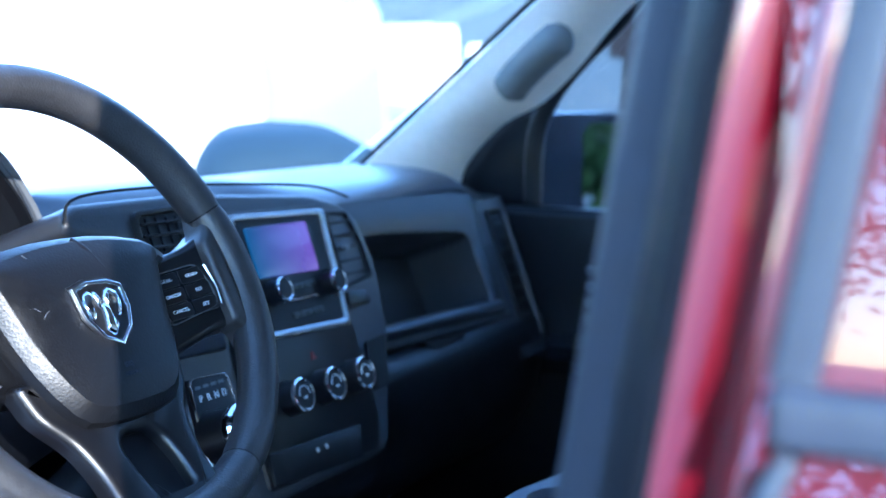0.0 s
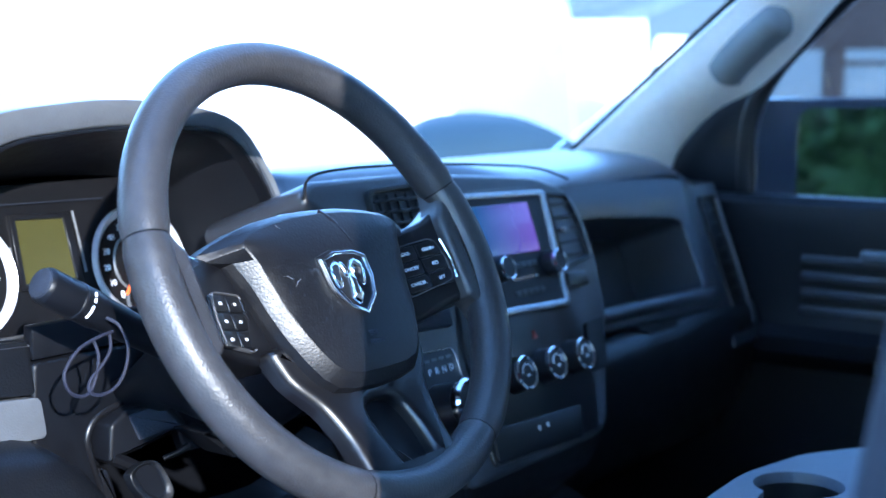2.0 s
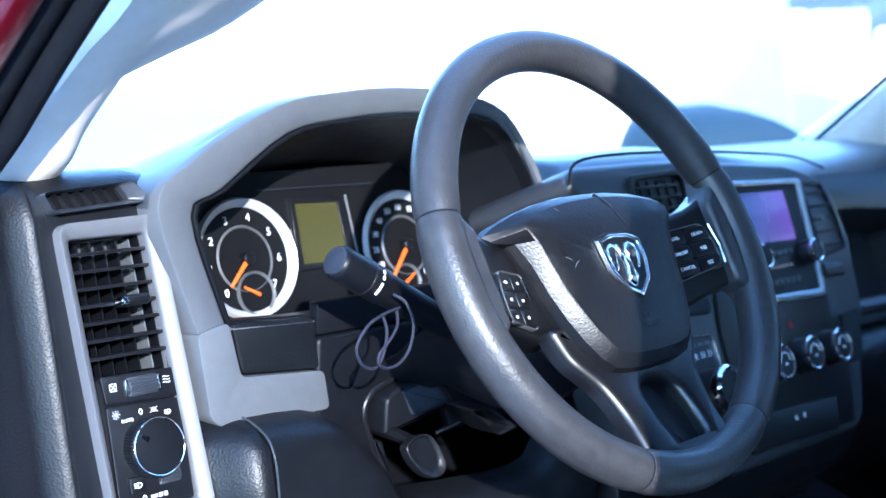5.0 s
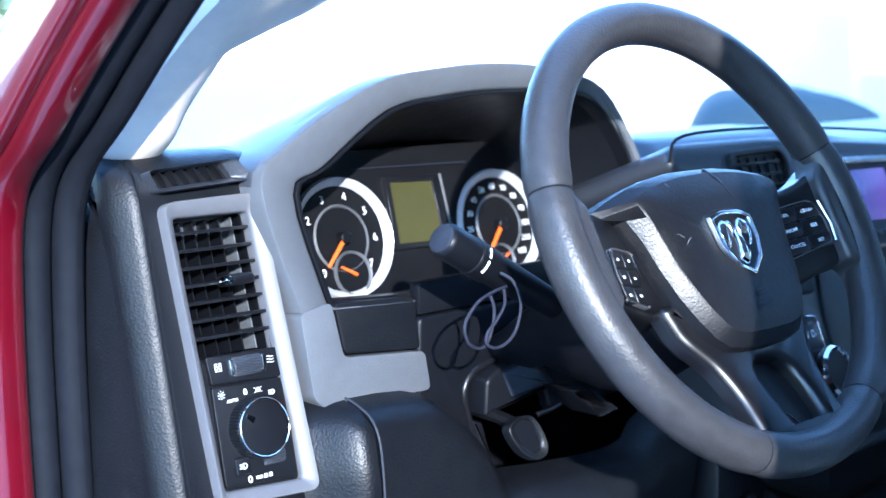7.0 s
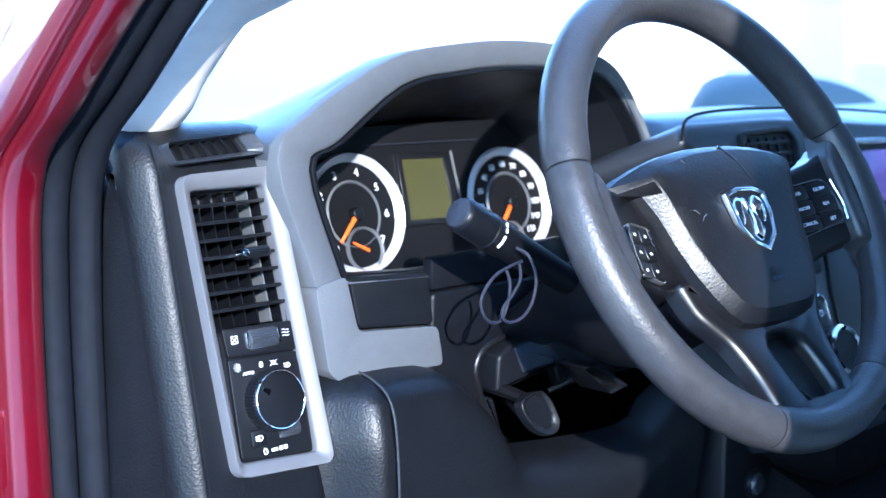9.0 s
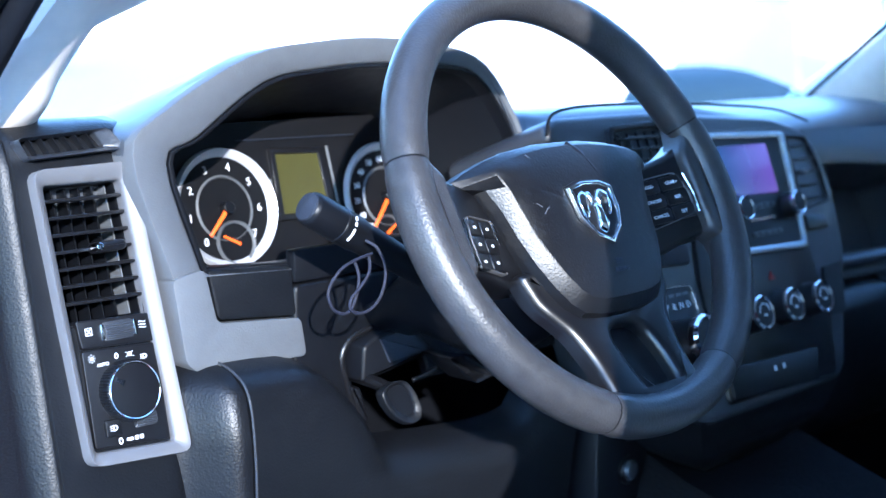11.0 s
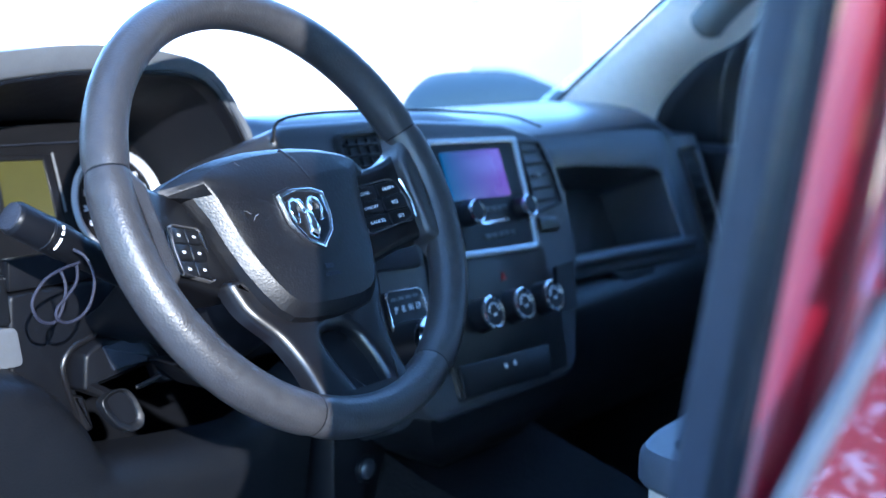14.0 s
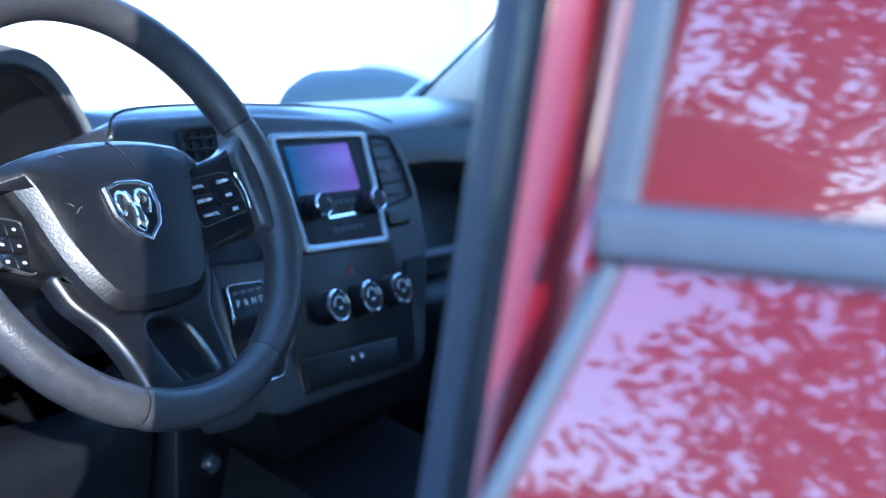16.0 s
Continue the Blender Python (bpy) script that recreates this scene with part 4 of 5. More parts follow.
part("drawer", put(prism(rounded(ps((-0.090, 1.046), (0.082, 1.039), (0.066, 1.007), (-0.095, 1.015)), 0.004), -0.002, 0.003, 0.001), MS), M_BLACK, stack, "lower bin door")
for x in (-0.011, 0.006):
    part("drawer_symbol", put(prism(rrect(0.0035, 0.005, 0.0005, 2, *ps((x, 1.032))[0]), 0.002, 0.0036), MS), M_WHITE, stack)
# right-hand louvre and the narrow side pocket
lo = rounded(ps((0.143, 1.266), (0.188, 1.263), (0.203, 1.225), (0.203, 1.186), (0.139, 1.180)), 0.006)
li = rounded(ps((0.147, 1.262), (0.185, 1.259), (0.198, 1.223), (0.198, 1.190), (0.143, 1.184)), 0.005)
lv = part("louvre", put(ring(lo, li, -0.03, 0.0, 0.0015), MS), M_BLACK, stack)
part("louvre_well", put(prism(li, -0.034, -0.022), MS), M_BLACK, lv)
for k in range(5):
    z = 1.252 - 0.0145 * k
    part("louvre_slat", put(prism(rrect(0.052, 0.0035, 0.001, 2, *ps((0.170, z))[0]), -0.010, -0.001, 0.0008), MS), M_DASH, lv)
part("louvre_tab", put(prism(rrect(0.009, 0.006, 0.002, 3, *ps((0.158, 1.222))[0]), 0.0, 0.006, 0.001), MS), M_SILVER, lv)
part("side_button", put(prism(rounded(ps((0.134, 1.176), (0.175, 1.173), (0.178, 1.158), (0.133, 1.160)), 0.004), -0.004, 0.003, 0.0015), MS), M_SATIN, stack)
# no real depth here; the black plate paints the pocket's inner shade
part("side_pocket", put(prism(rounded(ps((0.144, 1.118), (0.186, 1.120), (0.162, 1.066), (0.124, 1.066)), 0.005), -0.004, 0.0012), MS), M_FACE_SHADE, stack, "narrow side pocket, a black plate for its shaded inside")
# left-hand round-cornered vent
lo = rounded(ps((-0.178, 1.290), (-0.090, 1.292), (-0.078, 1.276), (-0.088, 1.246), (-0.165, 1.242), (-0.180, 1.256)), 0.010)
li = rounded(ps((-0.172, 1.285), (-0.093, 1.287), (-0.084, 1.275), (-0.093, 1.251), (-0.162, 1.247), (-0.174, 1.258)), 0.008)
lv = part("louvre", put(ring(lo, li, -0.03, 0.002, 0.0015), MS), M_DASH, stack)
# shallow well, blackened for the shade of a deeper duct
part("louvre_well", put(prism(li, -0.034, -0.0035), MS), M_FACE_SHADE, lv)
for k in range(3):
    part("louvre_slat", put(prism(rrect(0.076, 0.0028, 0.001, 2, *ps((-0.131, 1.2775 - 0.011 * k))[0]), -0.004, 0.0, 0.0008), MS), M_BLACK, lv)
for k in range(5):
    part("louvre_slat", put(prism(rrect(0.002, 0.034, 0.0008, 2, *ps((-0.159 + 0.015 * k, 1.267))[0]), -0.004, -0.001), MS), M_BLACK, lv)

# a black bead paints the shadow in the gap; nothing is cut
gr = smooth_path([Vector((-0.268, 0.150, 1.286)), Vector((-0.245, 0.152, 1.309)), Vector((-0.10, 0.153, 1.310)), Vector((0.05, 0.150, 1.302)), Vector((0.135, 0.147, 1.294)), Vector((0.192, 0.141, 1.279))], 5)
part("shadow_gap", tube(gr, 0.0016, 8), M_FACE_SHADE, stack, "black bead standing in for the shaded gap round the stack housing")

# rotary gear selector
sel = thing("gear_selector", (-0.137, 0.08, 1.06), "rotary gear selector with a chrome-ringed dial", "gear selector")
po = rounded(ps((-0.174, 1.134), (-0.116, 1.131), (-0.114, 1.055), (-0.128, 1.036), (-0.168, 1.038), (-0.180, 1.058)), 0.008)
pi_ = [(x * 0.97 + 0.03 * ps((-0.146, 1.088))[0][0], y * 0.97 + 0.03 * ps((-0.146, 1.088))[0][1]) for x, y in po]
part("plate", put(prism(po, -0.004, 0.002, 0.001), MS), M_BLACK, sel)
part("plate_rim", put(ring(po, pi_, 0.0, 0.0035, 0.0008), MS), M_CHROME, sel, "bright rim")
for k, c in enumerate("PRND"):
    letters(c, 0.0095, MS @ pose(*ps((-0.163 + 0.0118 * k, 1.114))[0], 0.0024), sel)
    part("indicator", put(prism(rrect(0.008, 0.003, 0.0008, 2, *ps((-0.163 + 0.0118 * k, 1.1245))[0]), 0.001, 0.0026), MS), M_GREY, sel)
turn_knob(-0.160, 1.079, 0.024, 0.038, sel, False)
part("dial_band", put(loft([[(q * math.cos(a), q * math.sin(a), g) for a in (2 * math.pi * k / 48 for k in range(48))] for q, g in ((0.0226, 0.030), (0.0240, 0.033), (0.0240, 0.0385), (0.0215, 0.0415), (0.0190, 0.0400))], cap0=False, cap1=False), MS @ pose(*ps((-0.160, 1.079))[0], 0)), M_CHROME, sel, "broad chrome band of the dial")
part("under_panel", put(prism(rounded(ps((-0.20, 1.19), (-0.10, 1.185), (-0.10, 1.15), (-0.20, 1.155)), 0.006), -0.03, 0.002, 0.004), MS), M_TRIM, stack, "grey filler panel")

# lower console under the stack
single("tunnel", put(loft([[(x * k + 0.02, y, z) for x, z in ((-0.17, 0.62), (-0.16, 0.80), (-0.12, 0.86 + 0.1 * s), (0.12, 0.86 + 0.1 * s), (0.16, 0.80), (0.17, 0.62))] for y, k, s in ((-0.10, 0.9, 0.0), (0.1, 1, 0.6), (0.25, 1.05, 1.2))]), Matrix.Identity(4)), M_CARPET, "black carpeted transmission tunnel", "tunnel", kind="structure")
part("stack_skirt", loft([[(-0.15, 0.052, 1.002), (0.13, 0.052, 1.002), (0.13, 0.2, 1.002), (-0.15, 0.2, 1.002)], [(-0.13, 0.06, 0.965), (0.11, 0.06, 0.965), (0.11, 0.2, 0.965), (-0.13, 0.2, 0.965)], [(-0.08, 0.09, 0.93), (0.07, 0.09, 0.93), (0.07, 0.2, 0.93), (-0.08, 0.2, 0.93)]]), M_DASH, stack, "rounded lower skirt", 60)
part("lower_side_panel", box(-0.185, -0.095, 0.150, 0.20, 0.84, 1.004, 0.006), M_BLACK, stack, "plain black panel under the gear selector")
socket = thing("power_outlet", (-0.136, 0.15, 0.931), "small round power outlet with a worn metal cover", "power outlet")
MO = axes((-0.136, 0.150, 0.931), (1, 0, 0), (0, 0, 1), (0, -1, 0))
part("outlet_ring", put(lathe([(0.0150, 0.0), (0.0150, 0.004), (0.0138, 0.0055), (0.0118, 0.0055), (0.0112, 0.002)], 32), MO), M_BLACK, socket)
part("outlet_cover", put(lathe([(0.0112, 0.001), (0.0108, 0.006), (0.0085, 0.0085), (0.0005, 0.0095)], 32), MO), M_SLATE, socket, "domed metal cover")

# ---- lever and recess under the column ----
bin_ = thing("column_cover", (-0.43, 0.22, 1.03), "black plastic recess box under the steering column", "cover")
MF = axes((0, 0.215, 0), (1, 0, 0), (0, 0, 1), (0, -1, 0))
part("recess_lip", put(tube(smooth_path([(-0.384, 1.126, 0.0), (-0.410, 1.124, 0.001), (-0.438, 1.1195, 0.001), (-0.460, 1.113, 0.001), (-0.470, 1.098, 0.001), (-0.465, 1.074, 0.001), (-0.456, 1.050, 0.0), (-0.450, 1.034, -0.002)], 6), 0.0034, 10), MF), M_SATIN, bin_, "rounded lip round the recess")
part("recess_wall", put(loft([[(x, z, h) for x, z in ((-0.470, 1.098), (-0.465, 1.074), (-0.450, 1.034), (-0.442, 1.034), (-0.448, 1.072), (-0.452, 1.092))] for h in (-0.05, -0.012)]), MF), M_BLACK, bin_, "side wall of the recess")
part("recess_box", put(prism(rounded([(-0.456, 1.108), (-0.440, 1.1165), (-0.394, 1.121), (-0.371, 1.093), (-0.371, 1.087), (-0.400, 1.084), (-0.459, 1.0755)], 0.004), -0.04, 0.016, 0.004, 3), MF), M_BLACK, bin_, "moulded box in the recess")
part("recess_panel", put(prism(rounded([(-0.438, 1.1125), (-0.402, 1.117), (-0.379, 1.0925), (-0.427, 1.089)], 0.002), 0.012, 0.0178, 0.0012), MF), M_TRIM, bin_, "flat satin cover plate")
part("side_web", put(prism(rounded([(-0.462, 1.071), (-0.450, 1.068), (-0.440, 1.036), (-0.452, 1.034)], 0.003), -0.03, 0.004, 0.003, 3), MF), M_SATIN, bin_)
part("column_tray", put(ring(rounded([(-0.392, 1.094), (-0.366, 1.092), (-0.327, 1.066), (-0.352, 1.0625)], 0.003), rounded([(-0.386, 1.0905), (-0.370, 1.0895), (-0.338, 1.0675), (-0.353, 1.0655)], 0.003), 0.02, 0.056, 0.002, inner_hi=0.053), MF), M_BLACK, bin_, "small moulded tray beside the lever")
part("tray_floor", put(prism([(-0.388, 1.092), (-0.368, 1.091), (-0.331, 1.067), (-0.353, 1.0645)], 0.02, 0.034), MF), M_BLACK, bin_)
# black sheet in place of the shaded space behind the opening
part("shade_backing", put(box(-0.55, -0.14, 0.78, 1.13, -0.28, -0.27), MF), M_FACE_SHADE, bin_, "black sheet standing in for the shade behind the recess")
part("rod", tube([(-0.430, 0.165, 1.0795), (-0.418, 0.160, 1.083), (-0.408, 0.158, 1.087)], [0.0022, 0.0026, 0.0030], 10), M_SATIN, bin_, "short black cable end")
lever = thing("release_lever", (-0.465, 0.15, 1.05), "dark grey plastic parking brake release lever", "lever")
ML2 = axes((-0.4575, 0.150, 1.0675), (0.97, 0, 0.22), (-0.36, 0.25, 0.90), (-0.1, -0.95, 0.25))
po_ = rounded([(-0.0165, 0.017), (-0.004, 0.0205), (0.0125, 0.0175), (0.0165, 0.004), (0.0150, -0.014), (0.0085, -0.0215), (-0.004, -0.0215), (-0.0145, -0.010), (-0.0180, 0.006)], 0.006)
part("paddle", put(ring(po_, [(x * 0.60 + 0.001, y * 0.72 + 0.002) for x, y in po_], -0.007, 0.004, 0.0022, inner_hi=0.0005, seg=3), ML2), M_DASH, lever, "raised lever rim")
part("paddle_face", put(prism([(x * 0.66 + 0.001, y * 0.76 + 0.002) for x, y in po_], -0.006, -0.001), ML2), M_BLACK, lever)
part("arm", tube([(-0.452, 0.158, 1.072), (-0.450, 0.19, 1.076), (-0.448, 0.24, 1.078)], 0.006, 8), M_FACE_SHADE, lever)

# cord hung on the stalk
cord = thing("cord", (-0.56, 0.10, 1.17), "thin navy cord looped over the column stalk", "cord")
part("loop", tube(smooth_path([(-0.546, 0.088, 1.214), (-0.562, 0.086, 1.212), (-0.580, 0.085, 1.206), (-0.592, 0.085, 1.192), (-0.589, 0.085, 1.179), (-0.580, 0.085, 1.173), (-0.571, 0.085, 1.174), (-0.564, 0.085, 1.186), (-0.562, 0.085, 1.200), (-0.565, 0.087, 1.212)]), 0.00125, 8), M_CORD, cord)
part("loop", tube(smooth_path([(-0.547, 0.090, 1.214), (-0.552, 0.084, 1.202), (-0.562, 0.082, 1.192), (-0.573, 0.081, 1.184), (-0.574, 0.081, 1.176), (-0.565, 0.081, 1.1715), (-0.552, 0.081, 1.174), (-0.542, 0.081, 1.184), (-0.538, 0.081, 1.202), (-0.543, 0.084, 1.218), (-0.548, 0.092, 1.224)]), 0.00125, 8), M_CORD, cord)

# ---- folded centre seat with cup holders ----
con = thing("centre_console", (0.05, -0.40, 0.66), "grey centre armrest console with two cup holders", "console")
out = [(-0.160, -0.62), (-0.168, -0.30), (-0.170, -0.215), (-0.148, -0.180), (-0.10, -0.168), (0.0, -0.164), (0.10, -0.186), (0.16, -0.225), (0.22, -0.30), (0.235, -0.62)]
out = rounded(out, 0.02)


def slab(z0, z1, grow, bev):
    return prism([(0.035 + (x - 0.035) * grow, -0.40 + (y + 0.40) * grow) for x, y in out], z0, z1, bev, 3)


CUPS = ((-0.103, -0.246, 0.043), (-0.003, -0.226, 0.041))
WELLC = ((CUPS[0][0] + CUPS[1][0]) / 2, (CUPS[0][1] + CUPS[1][1]) / 2)
WELL = []
for (cx, cy, cr), (ox, oy, _) in ((CUPS[0], CUPS[1]), (CUPS[1], CUPS[0])):
    away = math.atan2(cy - oy, cx - ox)
    WELL += [(cx + cr * math.cos(away + radians(d)), cy + cr * math.sin(away + radians(d))) for d in range(-140, 141, 10)]


def lid():
    bm = bmesh.new()
    prof = [[(0.035 + (x - 0.035) * g, -0.40 + (y + 0.40) * g, z) for x, y in out] for g, z in ((0.985, 0.985), (1.0, 0.990), (1.0, 1.008), (0.995, 1.015), (0.98, 1.02))]
    vs = [[bm.verts.new(p) for p in r] for r in prof]
    n = len(out)
    for k in range(4):
        for a in range(n):
            bm.faces.new((vs[k][a], vs[k][(a + 1) % n], vs[k + 1][(a + 1) % n], vs[k + 1][a]))
    loops = [bm.edges.get((vs[4][a], vs[4][(a + 1) % n])) for a in range(n)]
    m = len(WELL)
    c = [[bm.verts.new((WELLC[0] + (x - WELLC[0]) * q, WELLC[1] + (y - WELLC[1]) * q, z)) for x, y in WELL] for q, z in ((1.02, 1.02), (1.0, 1.016), (0.97, 0.95), (0.9, 0.945))]
    for k in range(3):
        for a in range(m):
            bm.faces.new((c[k][a], c[k][(a + 1) % m], c[k + 1][(a + 1) % m], c[k + 1][a]))
    bm.faces.new(c[3])
    loops += [bm.edges.get((c[0][a], c[0][(a + 1) % m])) for a in range(m)]
    bmesh.ops.triangle_fill(bm, edges=loops, use_beauty=True)
    return bm


part("lid", lid(), M_SEAT, con, "pale grey console top with two cup wells", 30)
part("base", slab(0.66, 0.984, 0.965, 0.0), M_BEIGE, con, "light grey console side")
# liner added in black to give the wells their deep shade
part("cup_liner", loft([[(WELLC[0] + (x - WELLC[0]) * q, WELLC[1] + (y - WELLC[1]) * q, z) for x, y in WELL] for q, z in ((0.88, 0.947), (0.955, 0.949), (0.985, 1.010))], cap1=False), M_FACE_SHADE, con, "black liner that puts shade into the double cup well")

# ---- driver's side pillars ----
apl = thing("a_pillar", (-0.74, 0.33, 1.2), "pale A-pillar trim with black door seal and red jamb", "pillar", kind="structure")


def sweep(path, prof, n=8):
    """Carries a plan outline (dx, dy) along a path."""
    pts = smooth_path(path, n)
    return loft([[(p.x + dx, p.y + dy, p.z) for dx, dy in prof] for p in pts])


def strip(path, w, d, up=(1, 0, 0), n=8, rnd=0.35):
    """A rounded strip along a path: width w along up, depth d across it."""
    pts = smooth_path(path, n)
    rings = []
    for i, p in enumerate(pts):
        t = (pts[min(i + 1, len(pts) - 1)] - pts[max(i - 1, 0)]).normalized()
        a = (Vector(up) - t * t.dot(Vector(up))).normalized()
        b = t.cross(a)
        rings.append([p + a * u + b * v for u, v in rrect(w, d, min(w, d) * rnd, 3)])
    return loft(rings)


DOORLINE = [(0.300, 0.60), (0.302, 1.00), (0.302, 1.20), (0.283, 1.30), (0.213, 1.36), (0.13, 1.43), (0.0, 1.53), (-0.15, 1.63), (-0.32, 1.70), (-0.60, 1.73)]
part("jamb", strip([(-0.841 + 0.06 * max(0, z - 1.35), y + 0.012, z) for y, z in DOORLINE], 0.034, 0.05), M_RED, apl, "red painted door jamb")
part("outer_seal", strip([(-0.8135 + 0.06 * max(0, z - 1.35), y + 0.004, z) for y, z in DOORLINE], 0.022, 0.03, rnd=0.45), M_RUBBER, apl, "black rubber door seal")
part("inner_seal", strip([(-0.792 + 0.06 * max(0, z - 1.35), y - 0.004, z) for y, z in DOORLINE], 0.022, 0.032, rnd=0.49), M_RUBBER, apl)
part("kick_panel", sweep([(-0.785, 0.33, 0.60), (-0.785, 0.33, 1.0), (-0.785, 0.33, 1.28)], [(-0.01, -0.02), (0.03, -0.02), (0.03, 0.2), (-0.01, 0.2)]), M_BLACK, apl)


def pillar_trim(stations, bow):
    """A pillar trim between its door edge and its windscreen edge, bowed towards the cabin."""
    rings = []
    for a, b in stations:
        a, b = Vector(a), Vector(b)
        w, nrm = b - a, Vector(bow)
        r = []
        for k in range(9):
            t = k / 8
            r.append(a + w * t + nrm * 0.03 * math.sin(math.pi * t) ** 0.7)
        r += [b - nrm * 0.03, a - nrm * 0.03]
        rings.append(r)
    rows = [smooth_path([r[k] for r in rings], 5) for k in range(len(rings[0]))]
    return loft([[row[i] for row in rows] for i in range(len(rows[0]))])


part("trim", pillar_trim([((-0.760, 0.345, 1.275), (-0.70, 0.40, 1.272)), ((-0.757, 0.286, 1.309), (-0.700, 0.317, 1.317)), ((-0.755, 0.253, 1.345), (-0.695, 0.298, 1.342)), ((-0.750, 0.220, 1.377), (-0.685, 0.280, 1.368)), ((-0.742, 0.194, 1.403), (-0.670, 0.275, 1.384)), ((-0.733, 0.171, 1.423), (-0.620, 0.272, 1.406)), ((-0.725, 0.158, 1.440), (-0.560, 0.277, 1.429)), ((-0.715, 0.142, 1.462), (-0.500, 0.246, 1.473)), ((-0.700, 0.129, 1.488), (-0.450, 0.175, 1.519))], (0.35, -0.9, 0.2)), M_BEIGE, apl, "pale grey-beige pillar trim flaring into the roof header", 50)
part("outer_panel", strip([(-0.8625 + 0.06 * max(0, z - 1.35), y + 0.026, z) for y, z in DOORLINE], 0.012, 0.05), M_RED, apl, "red outer A-pillar panel")

# the right-hand pillar, trim and grab handle
apr = thing("a_pillar", (0.76, 0.33, 1.2), "pale A-pillar trim with a moulded grab handle", "pillar", kind="structure")
part("trim", pillar_trim([((0.83, 0.32, 1.17), (0.70, 0.50, 1.20)), ((0.795, 0.297, 1.255), (0.70, 0.437, 1.268)), ((0.79, 0.270, 1.300), (0.70, 0.40, 1.300)), ((0.79, 0.217, 1.350), (0.70, 0.350, 1.342)), ((0.79, 0.150, 1.385), (0.70, 0.310, 1.376)), ((0.785, 0.088, 1.44), (0.70, 0.235, 1.44)), ((0.78, 0.018, 1.517), (0.70, 0.145, 1.516)),
                          ((0.755, -0.13, 1.64), (0.67, -0.02, 1.64)), ((0.73, -0.26, 1.74), (0.65, -0.16, 1.74))], (-0.75, -0.6, 0.1)), M_BEIGE, apr, "", 50)
hp = [(0.722, 0.185, 1.395), (0.716, 0.160, 1.425), (0.706, 0.115, 1.462), (0.700, 0.075, 1.49)]
part("grab_handle", tube(smooth_path(hp), [0.012, 0.020, 0.025] + [0.028] * 19 + [0.025, 0.020, 0.012], 16), M_HANDLE, apr, "grey moulded grab handle")
part("windscreen_seal", tube(smooth_path([(0.695, 0.440, 1.272), (0.694, 0.33, 1.366), (0.694, 0.236, 1.446), (0.694, 0.146, 1.522), (0.662, -0.02, 1.646)], 6), 0.0045, 8), M_RUBBER, apr, "thin dark windscreen seal")

# ---- passenger door with its window ----
pd = thing("passenger_door", (0.84, -0.1, 0.65), "closed dark passenger door with armrest and grille", "door", kind="structure")
rows = []
for y in np.linspace(0.64, -0.95, 16):
    rows.append([(x, y, z) for x, z in ((0.86, 1.216), (0.815, 1.216), (0.80, 1.205), (0.795, 1.16), (0.80, 1.06), (0.79, 1.02), (0.76, 1.005), (0.765, 0.98), (0.81, 0.95), (0.815, 0.64))])
part("panel", sheet(rows, 0.01, (-1, 0, 0.2)), M_BLACK, pd, "dark door panel", 30)
for k in range(4):
    part("slat", box(0.788, 0.797, -0.13, 0.075, 1.04 + 0.026 * k, 1.052 + 0.026 * k, 0.003), M_SLATE, pd)
part("handle", box(0.775, 0.79, -0.10, -0.02, 1.125, 1.145, 0.005), M_DASHTOP, pd)
part("window_frame", merge(strip([(0.84, 0.19, 1.19), (0.84, 0.175, 1.36), (0.82, 0.05, 1.50), (0.79, -0.20, 1.69), (0.78, -0.60, 1.72)], 0.02, 0.03), strip([(0.845, -0.66, 1.19), (0.83, -0.68, 1.45), (0.79, -0.70, 1.72)], 0.03, 0.05)), M_BLACK, pd)
tri = put(prism([(0.185, 1.19), (0.43, 1.19), (0.37, 1.30), (0.26, 1.40), (0.172, 1.46)], 0.0, 0.012), axes((0.838, 0, 0), (0, 1, 0), (0, 0, 1), (1, 0, 0)))
part("mirror_sail", tri, M_BLACK, pd)
pane = part("window_pane", put(prism([(0.18, 1.18), (-0.66, 1.18), (-0.68, 1.70), (-0.20, 1.68), (0.06, 1.49), (0.175, 1.36)], 0.0, 0.004), axes((0.846, 0, 0), (0, 1, 0), (0, 0, 1), (1, 0, 0))), M_TINT, pd)
pane.visible_shadow = False

mir = thing("side_mirror", (1.05, 0.12, 1.2), "dark blue-black folding door mirror outside the window", "mirror")
MM = axes((1.06, 0.11, 1.272), (0.835, -0.55, 0), (0, 0, 1), (-0.55, -0.835, 0))
part("housing", put(loft([[(x * k + dx, y * k, h) for x, y in rrect(0.35, 0.19, 0.05, 5)] for k, dx, h in ((0.97, -0.03, 0.012), (1.0, -0.03, 0.0), (0.96, -0.03, -0.04), (0.75, -0.035, -0.075))]), MM), mat("navy black paint", (0.012, 0.014, 0.03), 0.3, coat=0.6), mir)
part("mirror_glass", put(prism(rrect(0.225, 0.155, 0.025, 5, 0.012, 0.0), 0.010, 0.0145), MM), M_MIRROR, mir, "mirror glass reflecting trees")
part("arm", put(box(-0.26, -0.14, -0.06, 0.03, -0.05, -0.01, 0.01), MM), M_BLACK, mir)

# ---- B-pillar and the closed cab side behind the driver's door ----
bp = thing("b_pillar", (-0.82, -0.60, 0.65), "B-pillar with grained trim, black seal and red jamb", "pillar", kind="structure")
ZS = (0.62, 0.9, 1.1, 1.2, 1.3, 1.4, 1.5, 1.6, 1.72)


def lean(y, z):
    return y - 0.16 * (z - 1.32)


def column_of(pts):
    return loft([[(x + 0.10 * max(0, z - 1.45), lean(y, z), z) for x, y in pts] for z in ZS])


